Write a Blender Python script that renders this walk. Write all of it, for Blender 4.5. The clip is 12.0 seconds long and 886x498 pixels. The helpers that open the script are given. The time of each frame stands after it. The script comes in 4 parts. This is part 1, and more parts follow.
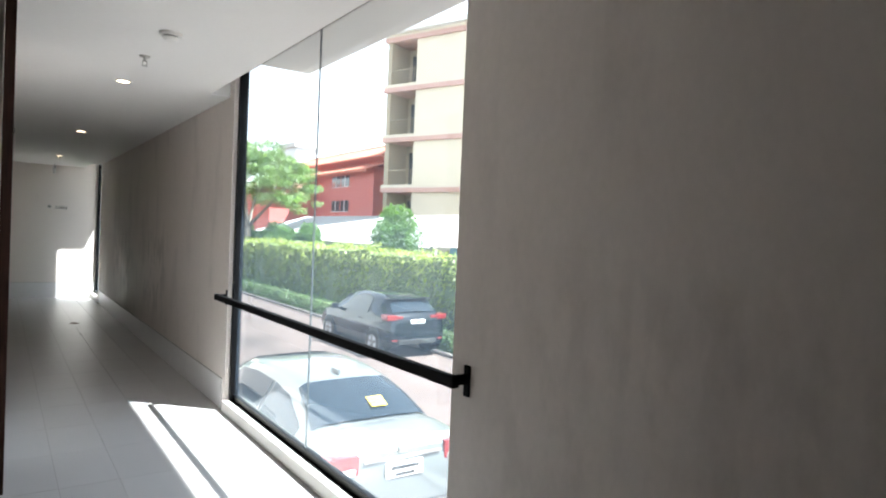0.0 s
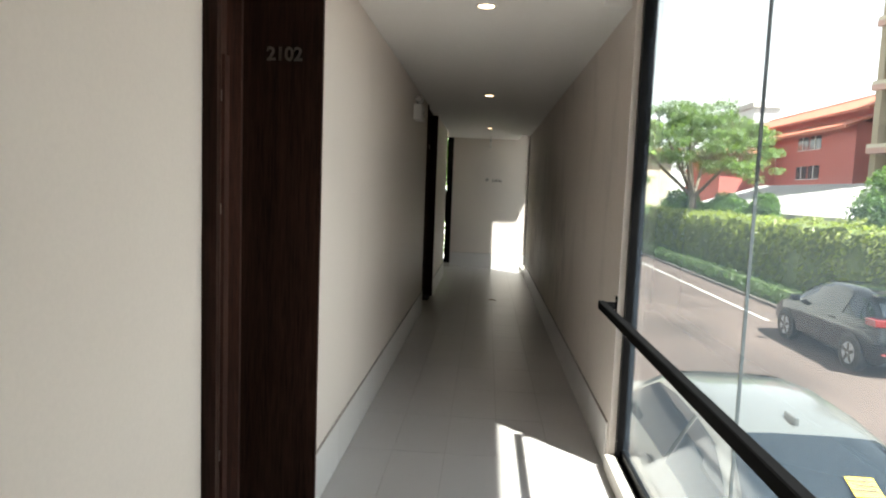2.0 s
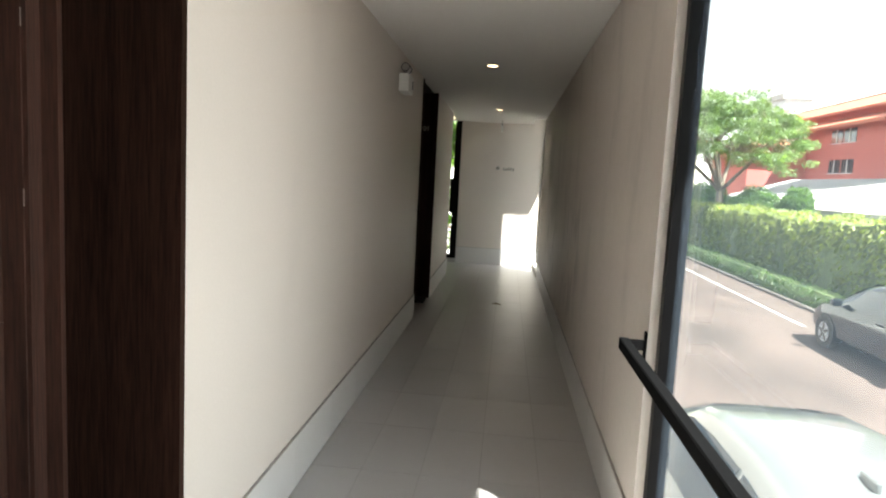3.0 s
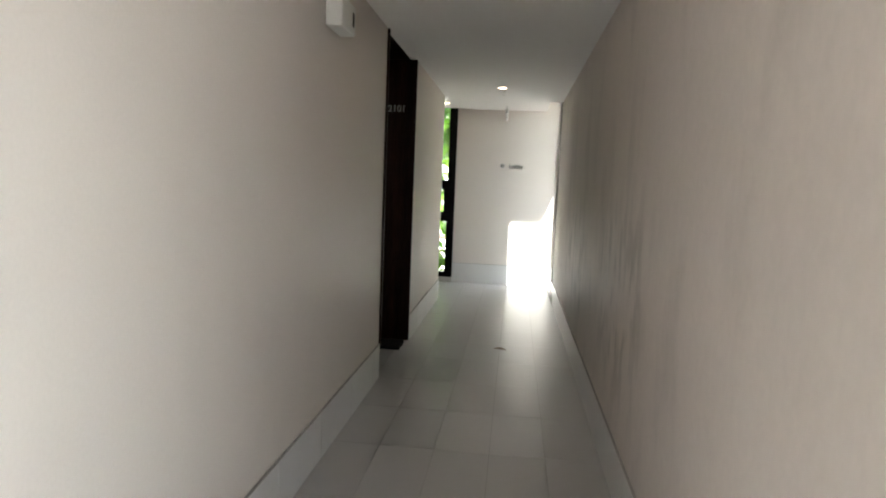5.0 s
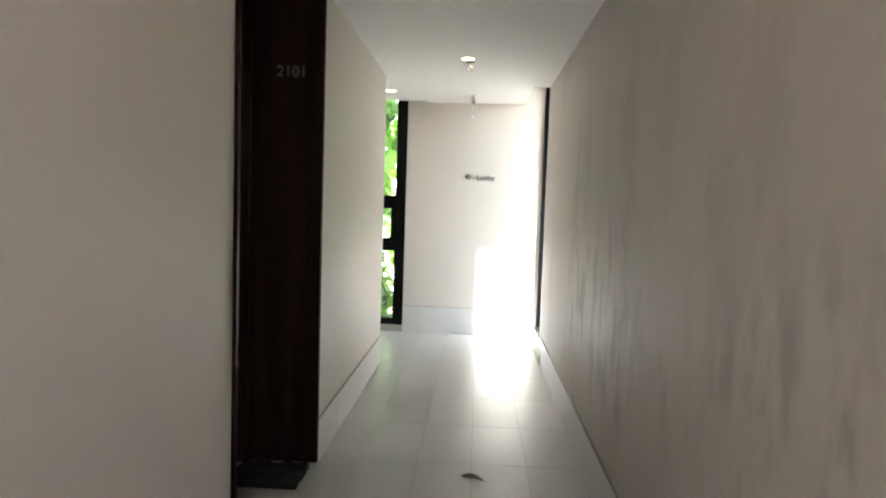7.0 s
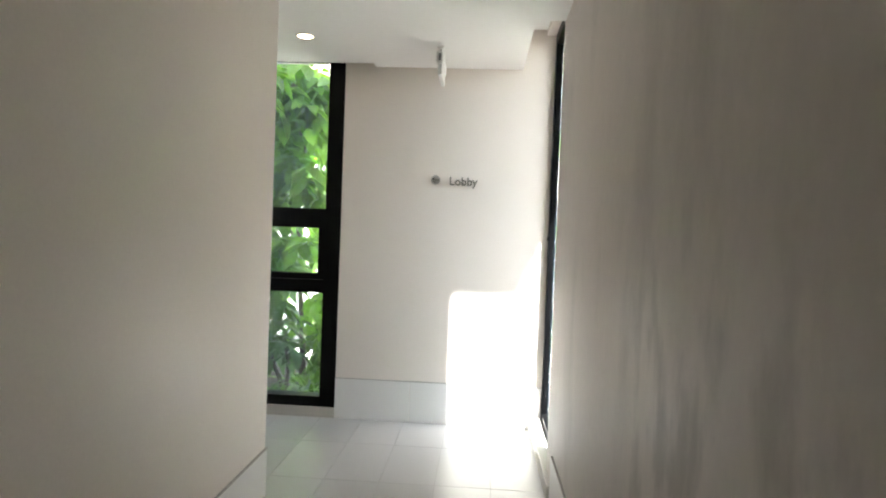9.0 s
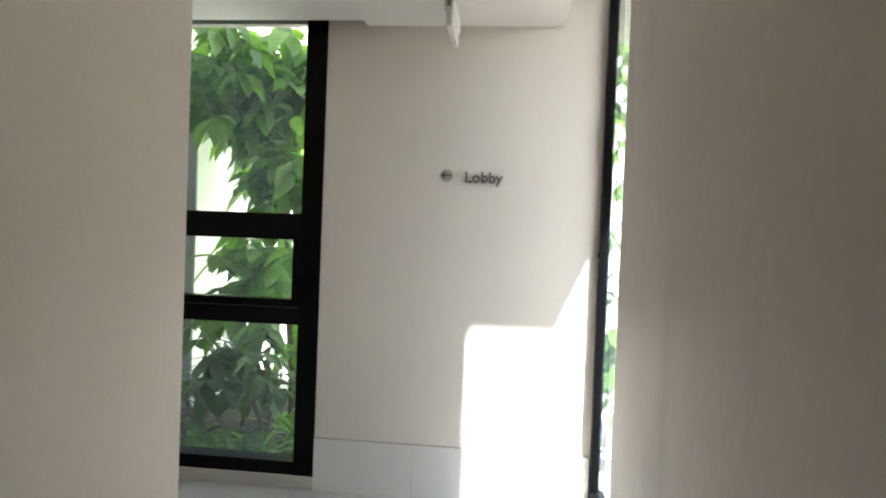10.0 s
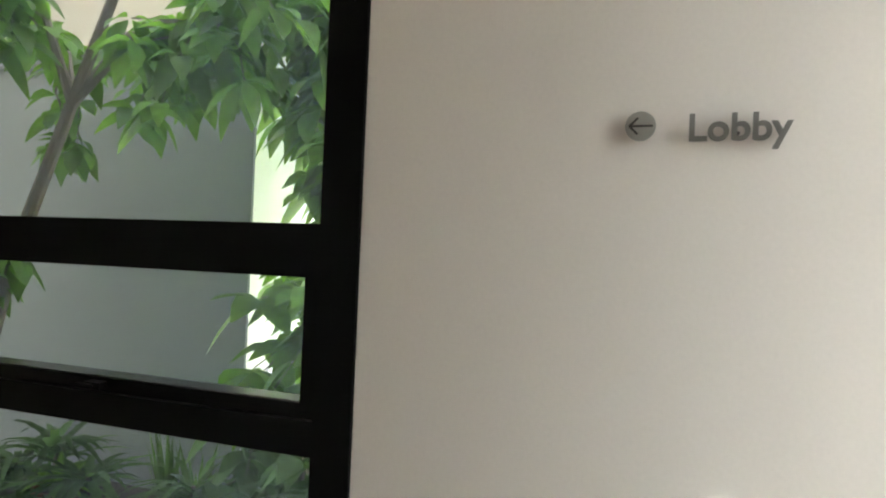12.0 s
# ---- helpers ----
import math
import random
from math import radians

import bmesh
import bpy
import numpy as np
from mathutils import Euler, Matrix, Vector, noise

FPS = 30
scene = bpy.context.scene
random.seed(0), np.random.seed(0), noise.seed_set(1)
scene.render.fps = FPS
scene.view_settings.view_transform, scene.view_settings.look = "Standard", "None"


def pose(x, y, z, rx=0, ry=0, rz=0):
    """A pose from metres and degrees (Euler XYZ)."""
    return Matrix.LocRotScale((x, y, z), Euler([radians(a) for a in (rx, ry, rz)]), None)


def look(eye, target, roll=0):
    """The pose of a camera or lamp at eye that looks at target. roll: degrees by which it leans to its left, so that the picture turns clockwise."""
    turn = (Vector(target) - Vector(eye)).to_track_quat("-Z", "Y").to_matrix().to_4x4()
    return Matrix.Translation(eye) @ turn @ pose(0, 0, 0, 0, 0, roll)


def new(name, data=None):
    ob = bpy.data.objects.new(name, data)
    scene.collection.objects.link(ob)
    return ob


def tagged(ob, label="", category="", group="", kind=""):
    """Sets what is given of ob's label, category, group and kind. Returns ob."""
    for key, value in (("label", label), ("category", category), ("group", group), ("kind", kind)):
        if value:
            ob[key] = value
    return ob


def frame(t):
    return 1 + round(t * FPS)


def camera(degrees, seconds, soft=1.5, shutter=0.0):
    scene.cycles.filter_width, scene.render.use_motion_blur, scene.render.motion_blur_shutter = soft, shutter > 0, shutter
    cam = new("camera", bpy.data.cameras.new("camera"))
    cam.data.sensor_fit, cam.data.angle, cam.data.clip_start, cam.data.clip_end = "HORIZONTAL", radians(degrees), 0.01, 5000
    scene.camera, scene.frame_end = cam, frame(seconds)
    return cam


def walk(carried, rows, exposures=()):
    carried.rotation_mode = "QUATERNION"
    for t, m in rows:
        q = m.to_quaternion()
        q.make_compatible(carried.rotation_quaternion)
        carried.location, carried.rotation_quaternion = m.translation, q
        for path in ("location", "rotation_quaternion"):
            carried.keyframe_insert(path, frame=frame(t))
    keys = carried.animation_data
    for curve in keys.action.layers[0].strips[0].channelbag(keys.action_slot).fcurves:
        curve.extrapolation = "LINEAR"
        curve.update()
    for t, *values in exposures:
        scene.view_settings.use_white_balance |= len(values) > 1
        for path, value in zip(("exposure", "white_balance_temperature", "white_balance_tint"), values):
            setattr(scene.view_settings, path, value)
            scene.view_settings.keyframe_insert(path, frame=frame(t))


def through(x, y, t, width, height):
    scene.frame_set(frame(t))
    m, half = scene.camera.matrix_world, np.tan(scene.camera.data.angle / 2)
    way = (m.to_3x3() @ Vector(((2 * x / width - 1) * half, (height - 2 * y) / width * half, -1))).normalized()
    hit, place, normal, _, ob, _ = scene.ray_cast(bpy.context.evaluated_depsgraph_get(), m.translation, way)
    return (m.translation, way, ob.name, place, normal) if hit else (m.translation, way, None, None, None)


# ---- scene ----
cam = camera(69.7, 12.0, soft=2.0)
PATH = [
    (0, (-1.539, 1.452, 1.501), (-0.394, 3.092, 1.464), 2.4),
    (0.5, (-1.262, 1.82, 1.51), (-0.536, 3.682, 1.428), 2.3),
    (1, (-1.059, 2.203, 1.519), (-0.759, 4.177, 1.401), 2.0),
    (1.5, (-0.884, 2.65, 1.536), (-0.867, 4.645, 1.384), 2.4),
    (2, (-0.741, 3.172, 1.547), (-0.871, 5.159, 1.362), 2.2),
    (2.5, (-0.64, 3.71, 1.553), (-0.819, 5.691, 1.347), 2.6),
    (3, (-0.562, 4.267, 1.541), (-0.75, 6.246, 1.321), 3.0),
    (5, (-0.54, 6.466, 1.493), (-0.757, 8.444, 1.287), 2.3),
    (5.5, (-0.634, 7.036, 1.501), (-0.846, 9.017, 1.319), 2.1),
    (6, (-0.638, 7.634, 1.486), (-0.809, 9.621, 1.34), 1.9),
    (6.5, (-0.663, 8.275, 1.484), (-0.767, 10.267, 1.345), 2.2),
    (7, (-0.632, 8.846, 1.469), (-0.735, 10.838, 1.328), 1.9),
    (7.5, (-0.585, 9.452, 1.487), (-0.681, 11.445, 1.349), 2.1),
    (9.5, (-0.385, 11.979, 1.379), (-0.532, 13.973, 1.344), 2.2),
    (10, (-0.397, 12.55, 1.452), (-0.605, 14.539, 1.412), 2.2),
    (10.5, (-0.403, 13.122, 1.433), (-0.729, 15.095, 1.423), 2.2),
    (11, (-0.48, 13.649, 1.436), (-0.907, 15.603, 1.431), 2.4),
    (11.5, (-0.611, 14.122, 1.449), (-1.045, 16.075, 1.447), 2.1),
    (12, (-0.702, 14.499, 1.471), (-1.346, 16.393, 1.496), 2.4),
]
EXPOSURES = [(0.0, 3.2, 6600, 10), (0.5, 2.95, 6950, 10), (1.0, 2.6, 7200, 10), (1.5, 2.55, 7450, 10), (2.5, 2.95, 7550, 10), (3.2, 3.25, 7500, 10), (5.0, 4.15, 7050, 10), (5.5, 4.4, 6950, 10),
             (6.5, 4.8, 6950, 10), (7.5, 4.93, 6850, 10), (9.5, 4.2, 7000, 10), (10.5, 3.8, 7050, 10), (11.0, 3.6, 7050, 10), (11.5, 3.7, 7200, 10), (12.0, 4.05, 7300, 10)]
walk(cam, [(t, look(e, g, r)) for t, e, g, r in PATH], EXPOSURES)

# ---- world, sun, exposure ----
world = bpy.data.worlds.new("sky")
scene.world = world
world.use_nodes = True
_wn = world.node_tree
_sky = _wn.nodes.new("ShaderNodeTexSky")
_sky.sky_type = "NISHITA"
_sky.sun_disc = False
SUN_AZ = radians(135)      # light comes from +x, -y
SUN_EL = radians(58.7)
_sky.sun_elevation = SUN_EL
_sky.sun_rotation = SUN_AZ
_sky.air_density = 1.0
_sky.dust_density = 0.0
_sky.ozone_density = 1.0
_haze = _wn.nodes.new("ShaderNodeHueSaturation")      # thin white haze
_haze.inputs["Saturation"].default_value = 0.22
_wn.links.new(_sky.outputs[0], _haze.inputs["Color"])
_wn.links.new(_haze.outputs[0], _wn.nodes["Background"].inputs[0])
_wn.nodes["Background"].inputs[1].default_value = 0.076
sun = new("sun", bpy.data.lights.new("sun", "SUN"))
sun.data.energy, sun.data.angle, sun.data.color = 4.5, radians(1.1), (1.0, 0.965, 0.93)
sun.matrix_world = look((20, -20, 46.5), (0, 0, 0))


# ---- materials ----
def mat(name, col, rough=0.5, metal=0.0, var=0.12, scale=3.0, fine=60.0, bump=0.0, bump_scale=40.0, stretch=(1, 1, 1),
        per_object=0.0, spec=0.5, coat=0.0, rough_var=0.0, island=0.0):
    """Procedural surface: broad and fine colour variation, fine relief."""
    m = bpy.data.materials.new(name)
    m.use_nodes = True
    nt = m.node_tree
    n, l = nt.nodes, nt.links
    b = n["Principled BSDF"]
    b.inputs["Roughness"].default_value = rough
    b.inputs["Metallic"].default_value = metal
    b.inputs["Specular IOR Level"].default_value = spec
    b.inputs["Coat Weight"].default_value = coat
    b.inputs["Coat Roughness"].default_value = 0.05
    tc = n.new("ShaderNodeTexCoord")
    mp = n.new("ShaderNodeMapping")
    mp.inputs["Scale"].default_value = stretch
    if per_object:
        oi = n.new("ShaderNodeObjectInfo")
        sh = n.new("ShaderNodeVectorMath")
        sh.operation = "MULTIPLY_ADD"
        sh.inputs[1].default_value = (37.0, 53.0, 0.0)
        l.new(oi.outputs["Random"], sh.inputs[0])
        l.new(tc.outputs["Object"], sh.inputs[2])
        l.new(sh.outputs[0], mp.inputs["Vector"])
    else:
        l.new(tc.outputs["Object"], mp.inputs["Vector"])
    big, small = n.new("ShaderNodeTexNoise"), n.new("ShaderNodeTexNoise")
    for t, sc, de in ((big, scale, 4.0), (small, fine, 3.0)):
        t.inputs["Scale"].default_value = sc
        t.inputs["Detail"].default_value = de
        l.new(mp.outputs[0], t.inputs["Vector"])
    add = n.new("ShaderNodeMath")
    add.operation = "ADD"
    l.new(big.outputs["Fac"], add.inputs[0])
    l.new(small.outputs["Fac"], add.inputs[1])
    last = add.outputs[0]
    if per_object or island:
        src = n.new("ShaderNodeObjectInfo").outputs["Random"] if per_object else n.new("ShaderNodeNewGeometry").outputs["Random Per Island"]
        ma = n.new("ShaderNodeMath")
        ma.operation = "MULTIPLY_ADD"
        ma.inputs[1].default_value = (per_object or island) * 2
        l.new(src, ma.inputs[0])
        l.new(last, ma.inputs[2])
        last = ma.outputs[0]
    rng = n.new("ShaderNodeMapRange")
    mid = 1.0 + (per_object or island)
    rng.inputs[1].default_value, rng.inputs[2].default_value = mid - 0.5, mid + 0.5
    rng.inputs[3].default_value, rng.inputs[4].default_value = 1 - var, 1 + var
    l.new(last, rng.inputs[0])
    mul = n.new("ShaderNodeVectorMath")
    mul.operation = "SCALE"
    mul.inputs[0].default_value = col
    l.new(rng.outputs[0], mul.inputs["Scale"])
    l.new(mul.outputs[0], b.inputs["Base Color"])
    if rough_var:
        rr = n.new("ShaderNodeMapRange")
        rr.inputs[1].default_value, rr.inputs[2].default_value = 0.2, 0.8
        rr.inputs[3].default_value, rr.inputs[4].default_value = max(0.02, rough - rough_var), min(1, rough + rough_var)
        l.new(big.outputs["Fac"], rr.inputs[0])
        l.new(rr.outputs[0], b.inputs["Roughness"])
    if bump:
        bt = n.new("ShaderNodeTexNoise")
        bt.inputs["Scale"].default_value = bump_scale
        bt.inputs["Detail"].default_value = 4.0
        l.new(mp.outputs[0], bt.inputs["Vector"])
        bm_ = n.new("ShaderNodeBump")
        bm_.inputs["Strength"].default_value = bump
        bm_.inputs["Distance"].default_value = 0.01
        l.new(bt.outputs["Fac"], bm_.inputs["Height"])
        l.new(bm_.outputs[0], b.inputs["Normal"])
    return m


def leaf_mat(name, col, var=0.45, through=(1.5, 1.7, 0.6)):
    """Leaf: per-leaf tint, a little light through the blade."""
    m = mat(name, col, 0.38, var=var, scale=1.5, fine=20, island=0.5)
    nt = m.node_tree
    n, l = nt.nodes, nt.links
    b = n["Principled BSDF"]
    src = b.inputs["Base Color"].links[0].from_socket
    tr = n.new("ShaderNodeBsdfTranslucent")
    sc = n.new("ShaderNodeVectorMath")
    sc.operation = "MULTIPLY"
    sc.inputs[1].default_value = through
    l.new(src, sc.inputs[0])
    l.new(sc.outputs[0], tr.inputs[0])
    mx = n.new("ShaderNodeMixShader")
    mx.inputs[0].default_value = 0.5
    l.new(b.outputs[0], mx.inputs[1])
    l.new(tr.outputs[0], mx.inputs[2])
    l.new(mx.outputs[0], n["Material Output"].inputs[0])
    return m


def glass_mat(name, tint):
    m = bpy.data.materials.new(name)
    m.use_nodes = True
    n, l = m.node_tree.nodes, m.node_tree.links
    n.remove(n["Principled BSDF"])
    tr, gl, fr, mx = (n.new(k) for k in ("ShaderNodeBsdfTransparent", "ShaderNodeBsdfGlossy", "ShaderNodeLayerWeight", "ShaderNodeMixShader"))
    pw, ad = n.new("ShaderNodeMath"), n.new("ShaderNodeMath")
    pw.operation, ad.operation = "POWER", "MULTIPLY_ADD"
    pw.inputs[1].default_value = 5.0
    ad.inputs[1].default_value, ad.inputs[2].default_value = 0.9, 0.024
    tr.inputs[0].default_value = (*tint, 1)
    gl.inputs["Roughness"].default_value = 0.01
    fr.inputs[0].default_value = 0.5
    l.new(fr.outputs["Facing"], pw.inputs[0])
    l.new(pw.outputs[0], ad.inputs[0])
    l.new(ad.outputs[0], mx.inputs[0])
    l.new(tr.outputs[0], mx.inputs[1])
    l.new(gl.outputs[0], mx.inputs[2])
    du, m2 = n.new("ShaderNodeBsdfTranslucent"), n.new("ShaderNodeMixShader")      # thin dust film, its blue tint painting haze over the view
    du.inputs[0].default_value = (0.52, 0.74, 1.0, 1)
    m2.inputs[0].default_value = 0.015
    l.new(mx.outputs[0], m2.inputs[1])
    l.new(du.outputs[0], m2.inputs[2])
    l.new(m2.outputs[0], n["Material Output"].inputs[0])
    return m


def lamp_mat(name, col, strength):
    m = bpy.data.materials.new(name)
    m.use_nodes = True
    b = m.node_tree.nodes["Principled BSDF"]
    b.inputs["Base Color"].default_value = (0.8, 0.8, 0.8, 1)
    b.inputs["Emission Color"].default_value = (*col, 1)
    b.inputs["Emission Strength"].default_value = strength
    return m


M_WALL = mat("wall_plaster", (0.69, 0.622, 0.573), 0.52, spec=0.4, var=0.045, scale=1.3, fine=90, bump=0.10, bump_scale=14, rough_var=0.10)
M_WALL_R = mat("trowelled_plaster", (0.665, 0.597, 0.549), 0.55, spec=0.42, var=0.06, scale=1.1, fine=30, bump=0.22, bump_scale=6, stretch=(1, 1.1, 0.75), rough_var=0.12)


def stain(m, scale, stretch, lo, hi, depth):
    """Faint hand and water marks over a painted wall."""
    n, l = m.node_tree.nodes, m.node_tree.links
    b = n["Principled BSDF"]
    src = b.inputs["Base Color"].links[0].from_socket
    tc, mp, nz, rg, mu = (n.new("ShaderNode" + k) for k in ("TexCoord", "Mapping", "TexNoise", "MapRange", "VectorMath"))
    mp.inputs["Scale"].default_value = stretch
    nz.inputs["Scale"].default_value, nz.inputs["Detail"].default_value = scale, 6.0
    rg.interpolation_type = "SMOOTHSTEP"
    rg.inputs[1].default_value, rg.inputs[2].default_value, rg.inputs[3].default_value, rg.inputs[4].default_value = lo, hi, 1.0, 1.0 - depth
    mu.operation = "SCALE"
    l.new(tc.outputs["Object"], mp.inputs["Vector"])
    l.new(mp.outputs[0], nz.inputs["Vector"])
    l.new(nz.outputs["Fac"], rg.inputs[0])
    l.new(src, mu.inputs[0])
    l.new(rg.outputs[0], mu.inputs["Scale"])
    l.new(mu.outputs[0], b.inputs["Base Color"])




def scuffs(m, low, high):
    """Upright trowel and scuff streaks in patches at shoulder height, darker and glossier than the paint."""
    n, l = m.node_tree.nodes, m.node_tree.links
    b = n["Principled BSDF"]
    src, rsrc = b.inputs["Base Color"].links[0].from_socket, b.inputs["Roughness"].links[0].from_socket
    tc = n.new("ShaderNodeTexCoord")

    def field(scale, stretch, lo, hi, detail=4.0):
        mp, nz, rg = n.new("ShaderNodeMapping"), n.new("ShaderNodeTexNoise"), n.new("ShaderNodeMapRange")
        mp.inputs["Scale"].default_value = stretch
        nz.inputs["Scale"].default_value, nz.inputs["Detail"].default_value = scale, detail
        rg.interpolation_type = "SMOOTHSTEP"
        rg.inputs[1].default_value, rg.inputs[2].default_value = lo, hi
        l.new(tc.outputs["Object"], mp.inputs["Vector"])
        l.new(mp.outputs[0], nz.inputs["Vector"])
        l.new(nz.outputs["Fac"], rg.inputs[0])
        return rg.outputs[0]

    def times(a, c):
        k = n.new("ShaderNodeMath")
        k.operation = "MULTIPLY"
        for i, v in enumerate((a, c)):
            if isinstance(v, float):
                k.inputs[i].default_value = v
            else:
                l.new(v, k.inputs[i])
        return k.outputs[0]

    sx = n.new("ShaderNodeSeparateXYZ")
    l.new(tc.outputs["Object"], sx.inputs[0])
    band = None
    for lo, hi in ((low - 0.35, low + 0.25), (high + 0.35, high - 0.3)):
        rg = n.new("ShaderNodeMapRange")
        rg.interpolation_type = "SMOOTHSTEP"
        rg.inputs[1].default_value, rg.inputs[2].default_value = lo, hi
        l.new(sx.outputs["Z"], rg.inputs[0])
        band = rg.outputs[0] if band is None else times(band, rg.outputs[0])
    worn = n.new("ShaderNodeMapRange")      # most wear where luggage turns in to the second door
    worn.interpolation_type = "SMOOTHSTEP"
    worn.inputs[1].default_value, worn.inputs[2].default_value, worn.inputs[3].default_value = 6.5, 8.5, 0.5
    l.new(sx.outputs["Y"], worn.inputs[0])
    mask = times(times(band, worn.outputs[0]), field(0.5, (1, 1, 0.7), 0.46, 0.62))
    streak = times(field(3.2, (1, 2.1, 0.85), 0.44, 0.64, 7.0), mask)
    dark = n.new("ShaderNodeMapRange")
    dark.inputs[3].default_value, dark.inputs[4].default_value = 1.0, 0.70
    l.new(streak, dark.inputs[0])
    mu = n.new("ShaderNodeVectorMath")
    mu.operation = "SCALE"
    l.new(src, mu.inputs[0])
    l.new(dark.outputs[0], mu.inputs["Scale"])
    l.new(mu.outputs[0], b.inputs["Base Color"])
    gloss = times(times(field(2.6, (1, 2.2, 0.8), 0.38, 0.62, 3.0), mask), -0.09)
    ad = n.new("ShaderNodeMath")
    l.new(rsrc, ad.inputs[0])
    l.new(gloss, ad.inputs[1])
    l.new(ad.outputs[0], b.inputs["Roughness"])


stain(M_WALL_R, 1.5, (1, 1.8, 0.6), 0.5, 0.74, 0.14)
scuffs(M_WALL_R, 0.55, 1.35)
stain(M_WALL, 1.2, (1, 1.2, 0.6), 0.55, 0.8, 0.07)
M_CEIL = mat("ceiling_paint", (0.80, 0.785, 0.765), 0.75, var=0.02, scale=1.0, fine=30, bump=0.03, bump_scale=8)
M_TILE = mat("floor_tile", (0.455, 0.438, 0.432), 0.34, var=0.03, scale=3, fine=250, per_object=0.4, spec=0.85)
# darker tone that draws the shadow line above the skirting
M_SHADOW_STRIP = mat("shadow_strip", (0.40, 0.37, 0.345), 0.8, var=0.1)
M_GROUT = mat("grout", (0.36, 0.345, 0.335), 0.8, var=0.1)
M_SKIRT = mat("skirting_tile", (0.655, 0.635, 0.622), 0.33, var=0.04, scale=4, fine=150, per_object=0.2)
M_WOOD = mat("dark_wood", (0.062, 0.027, 0.019), 0.45, var=0.95, scale=2.0, fine=24, stretch=(6, 6, 0.35), bump=0.15, bump_scale=30)
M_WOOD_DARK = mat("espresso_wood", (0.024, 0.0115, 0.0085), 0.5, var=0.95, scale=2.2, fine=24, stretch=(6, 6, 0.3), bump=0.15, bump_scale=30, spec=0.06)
M_LEAFDOOR = mat("door_veneer", (0.060, 0.028, 0.0205), 0.36, var=0.95, scale=2.0, fine=24, stretch=(6, 6, 0.35), bump=0.05, bump_scale=30)
M_BLACK = mat("black_aluminium", (0.003, 0.003, 0.0034), 0.32, 0.0, var=0.15, scale=8, fine=120, spec=0.08)
# lighter, glossier than the black frame, for the glint on the sash rail
M_GLINT_PLATE = mat("glint_aluminium", (0.02, 0.02, 0.022), 0.2, 0.0, var=0.2, scale=14, fine=120, spec=0.6)
M_RAIL = mat("black_steel", (0.0035, 0.0035, 0.004), 0.75, 0.0, spec=0.06, var=0.2, scale=10, fine=150, bump=0.05, bump_scale=90)
M_SILICONE = mat("silicone", (0.08, 0.085, 0.085), 0.6, var=0.1)
M_GLASS = glass_mat("window_glass", (0.865, 0.925, 0.955))
M_SILL = mat("sill_stone", (0.50, 0.475, 0.44), 0.5, var=0.08, scale=6, fine=120, bump=0.06)
M_CHROME = mat("brushed_metal", (0.55, 0.54, 0.52), 0.28, 1.0, var=0.06, scale=8, fine=200, stretch=(1, 1, 8))
M_SIGN = mat("sign_metal", (0.38, 0.365, 0.34), 0.42, 0.7, var=0.08)
M_SIGN_DARK = mat("sign_engraving", (0.05, 0.045, 0.04), 0.6, var=0.1)
M_NUMBER = mat("number_plate_metal", (0.27, 0.255, 0.24), 0.35, 0.9, var=0.08)
M_WHITE = mat("white_plastic", (0.75, 0.74, 0.71), 0.45, var=0.04)
M_GREYP = mat("grey_plastic", (0.25, 0.25, 0.25), 0.5, var=0.06)
M_LAMP = lamp_mat("lamp_lens", (1.0, 0.78, 0.54), 1.15)
M_MAT = mat("black_mat", (0.015, 0.015, 0.016), 0.95, var=0.3, fine=200, bump=0.6, bump_scale=200)
M_FACADE = mat("facade_render", (0.55, 0.53, 0.50), 0.8, var=0.08, scale=0.7, fine=30, bump=0.1)
M_ASPHALT = mat("concrete_drive", (0.078, 0.056, 0.049), 0.8, var=0.36, scale=0.5, fine=12, bump=0.25, bump_scale=30)
stain(M_ASPHALT, 0.35, (1, 0.5, 1), 0.48, 0.68, 0.38)
M_LINE = mat("road_paint", (0.45, 0.45, 0.43), 0.7, var=0.2, scale=3, fine=40)


# ---- mesh helpers ----
def box(bm, x0, x1, y0, y1, z0, z1, bevel=0.0, seg=1):
    got = bmesh.ops.create_cube(bm, size=1.0, matrix=Matrix.Translation(((x0 + x1) / 2, (y0 + y1) / 2, (z0 + z1) / 2)) @ Matrix.Diagonal((x1 - x0, y1 - y0, z1 - z0, 1)))
    if bevel:
        es = list({e for v in got["verts"] for e in v.link_edges})
        bmesh.ops.bevel(bm, geom=es, offset=bevel, segments=seg, affect="EDGES", profile=0.5)
    return bm


def cyl(bm, x, y, z, r, h, axis="z", seg=24, r2=None):
    turn = {"z": Matrix(), "x": Matrix.Rotation(radians(90), 4, "Y"), "y": Matrix.Rotation(radians(-90), 4, "X")}[axis]
    bmesh.ops.create_cone(bm, cap_ends=True, segments=seg, radius1=r, radius2=r if r2 is None else r2, depth=h, matrix=Matrix.Translation((x, y, z)) @ turn)
    return bm


def mesh_of(bm, name, material, smooth=False):
    me = bpy.data.meshes.new(name)
    bm.to_mesh(me)
    bm.free()
    me.materials.append(material)
    if smooth:
        me.shade_smooth()
        me.set_sharp_from_angle(angle=radians(35))
    return me


def part(name, bm, material, parent, label="", smooth=False):
    ob = new(name, mesh_of(bm, name, material, smooth))
    ob.parent = parent
    if parent is not None:
        ob.matrix_parent_inverse = parent.matrix_world.inverted()
    if label:
        ob["label"] = label
    return ob


def thing(name, label, category, at=(0, 0, 0), group="", kind=""):
    ob = new(name)
    ob.empty_display_size = 0.1
    ob.location = at
    ob.matrix_world = Matrix.Translation(at)
    return tagged(ob, label, category, group, kind)


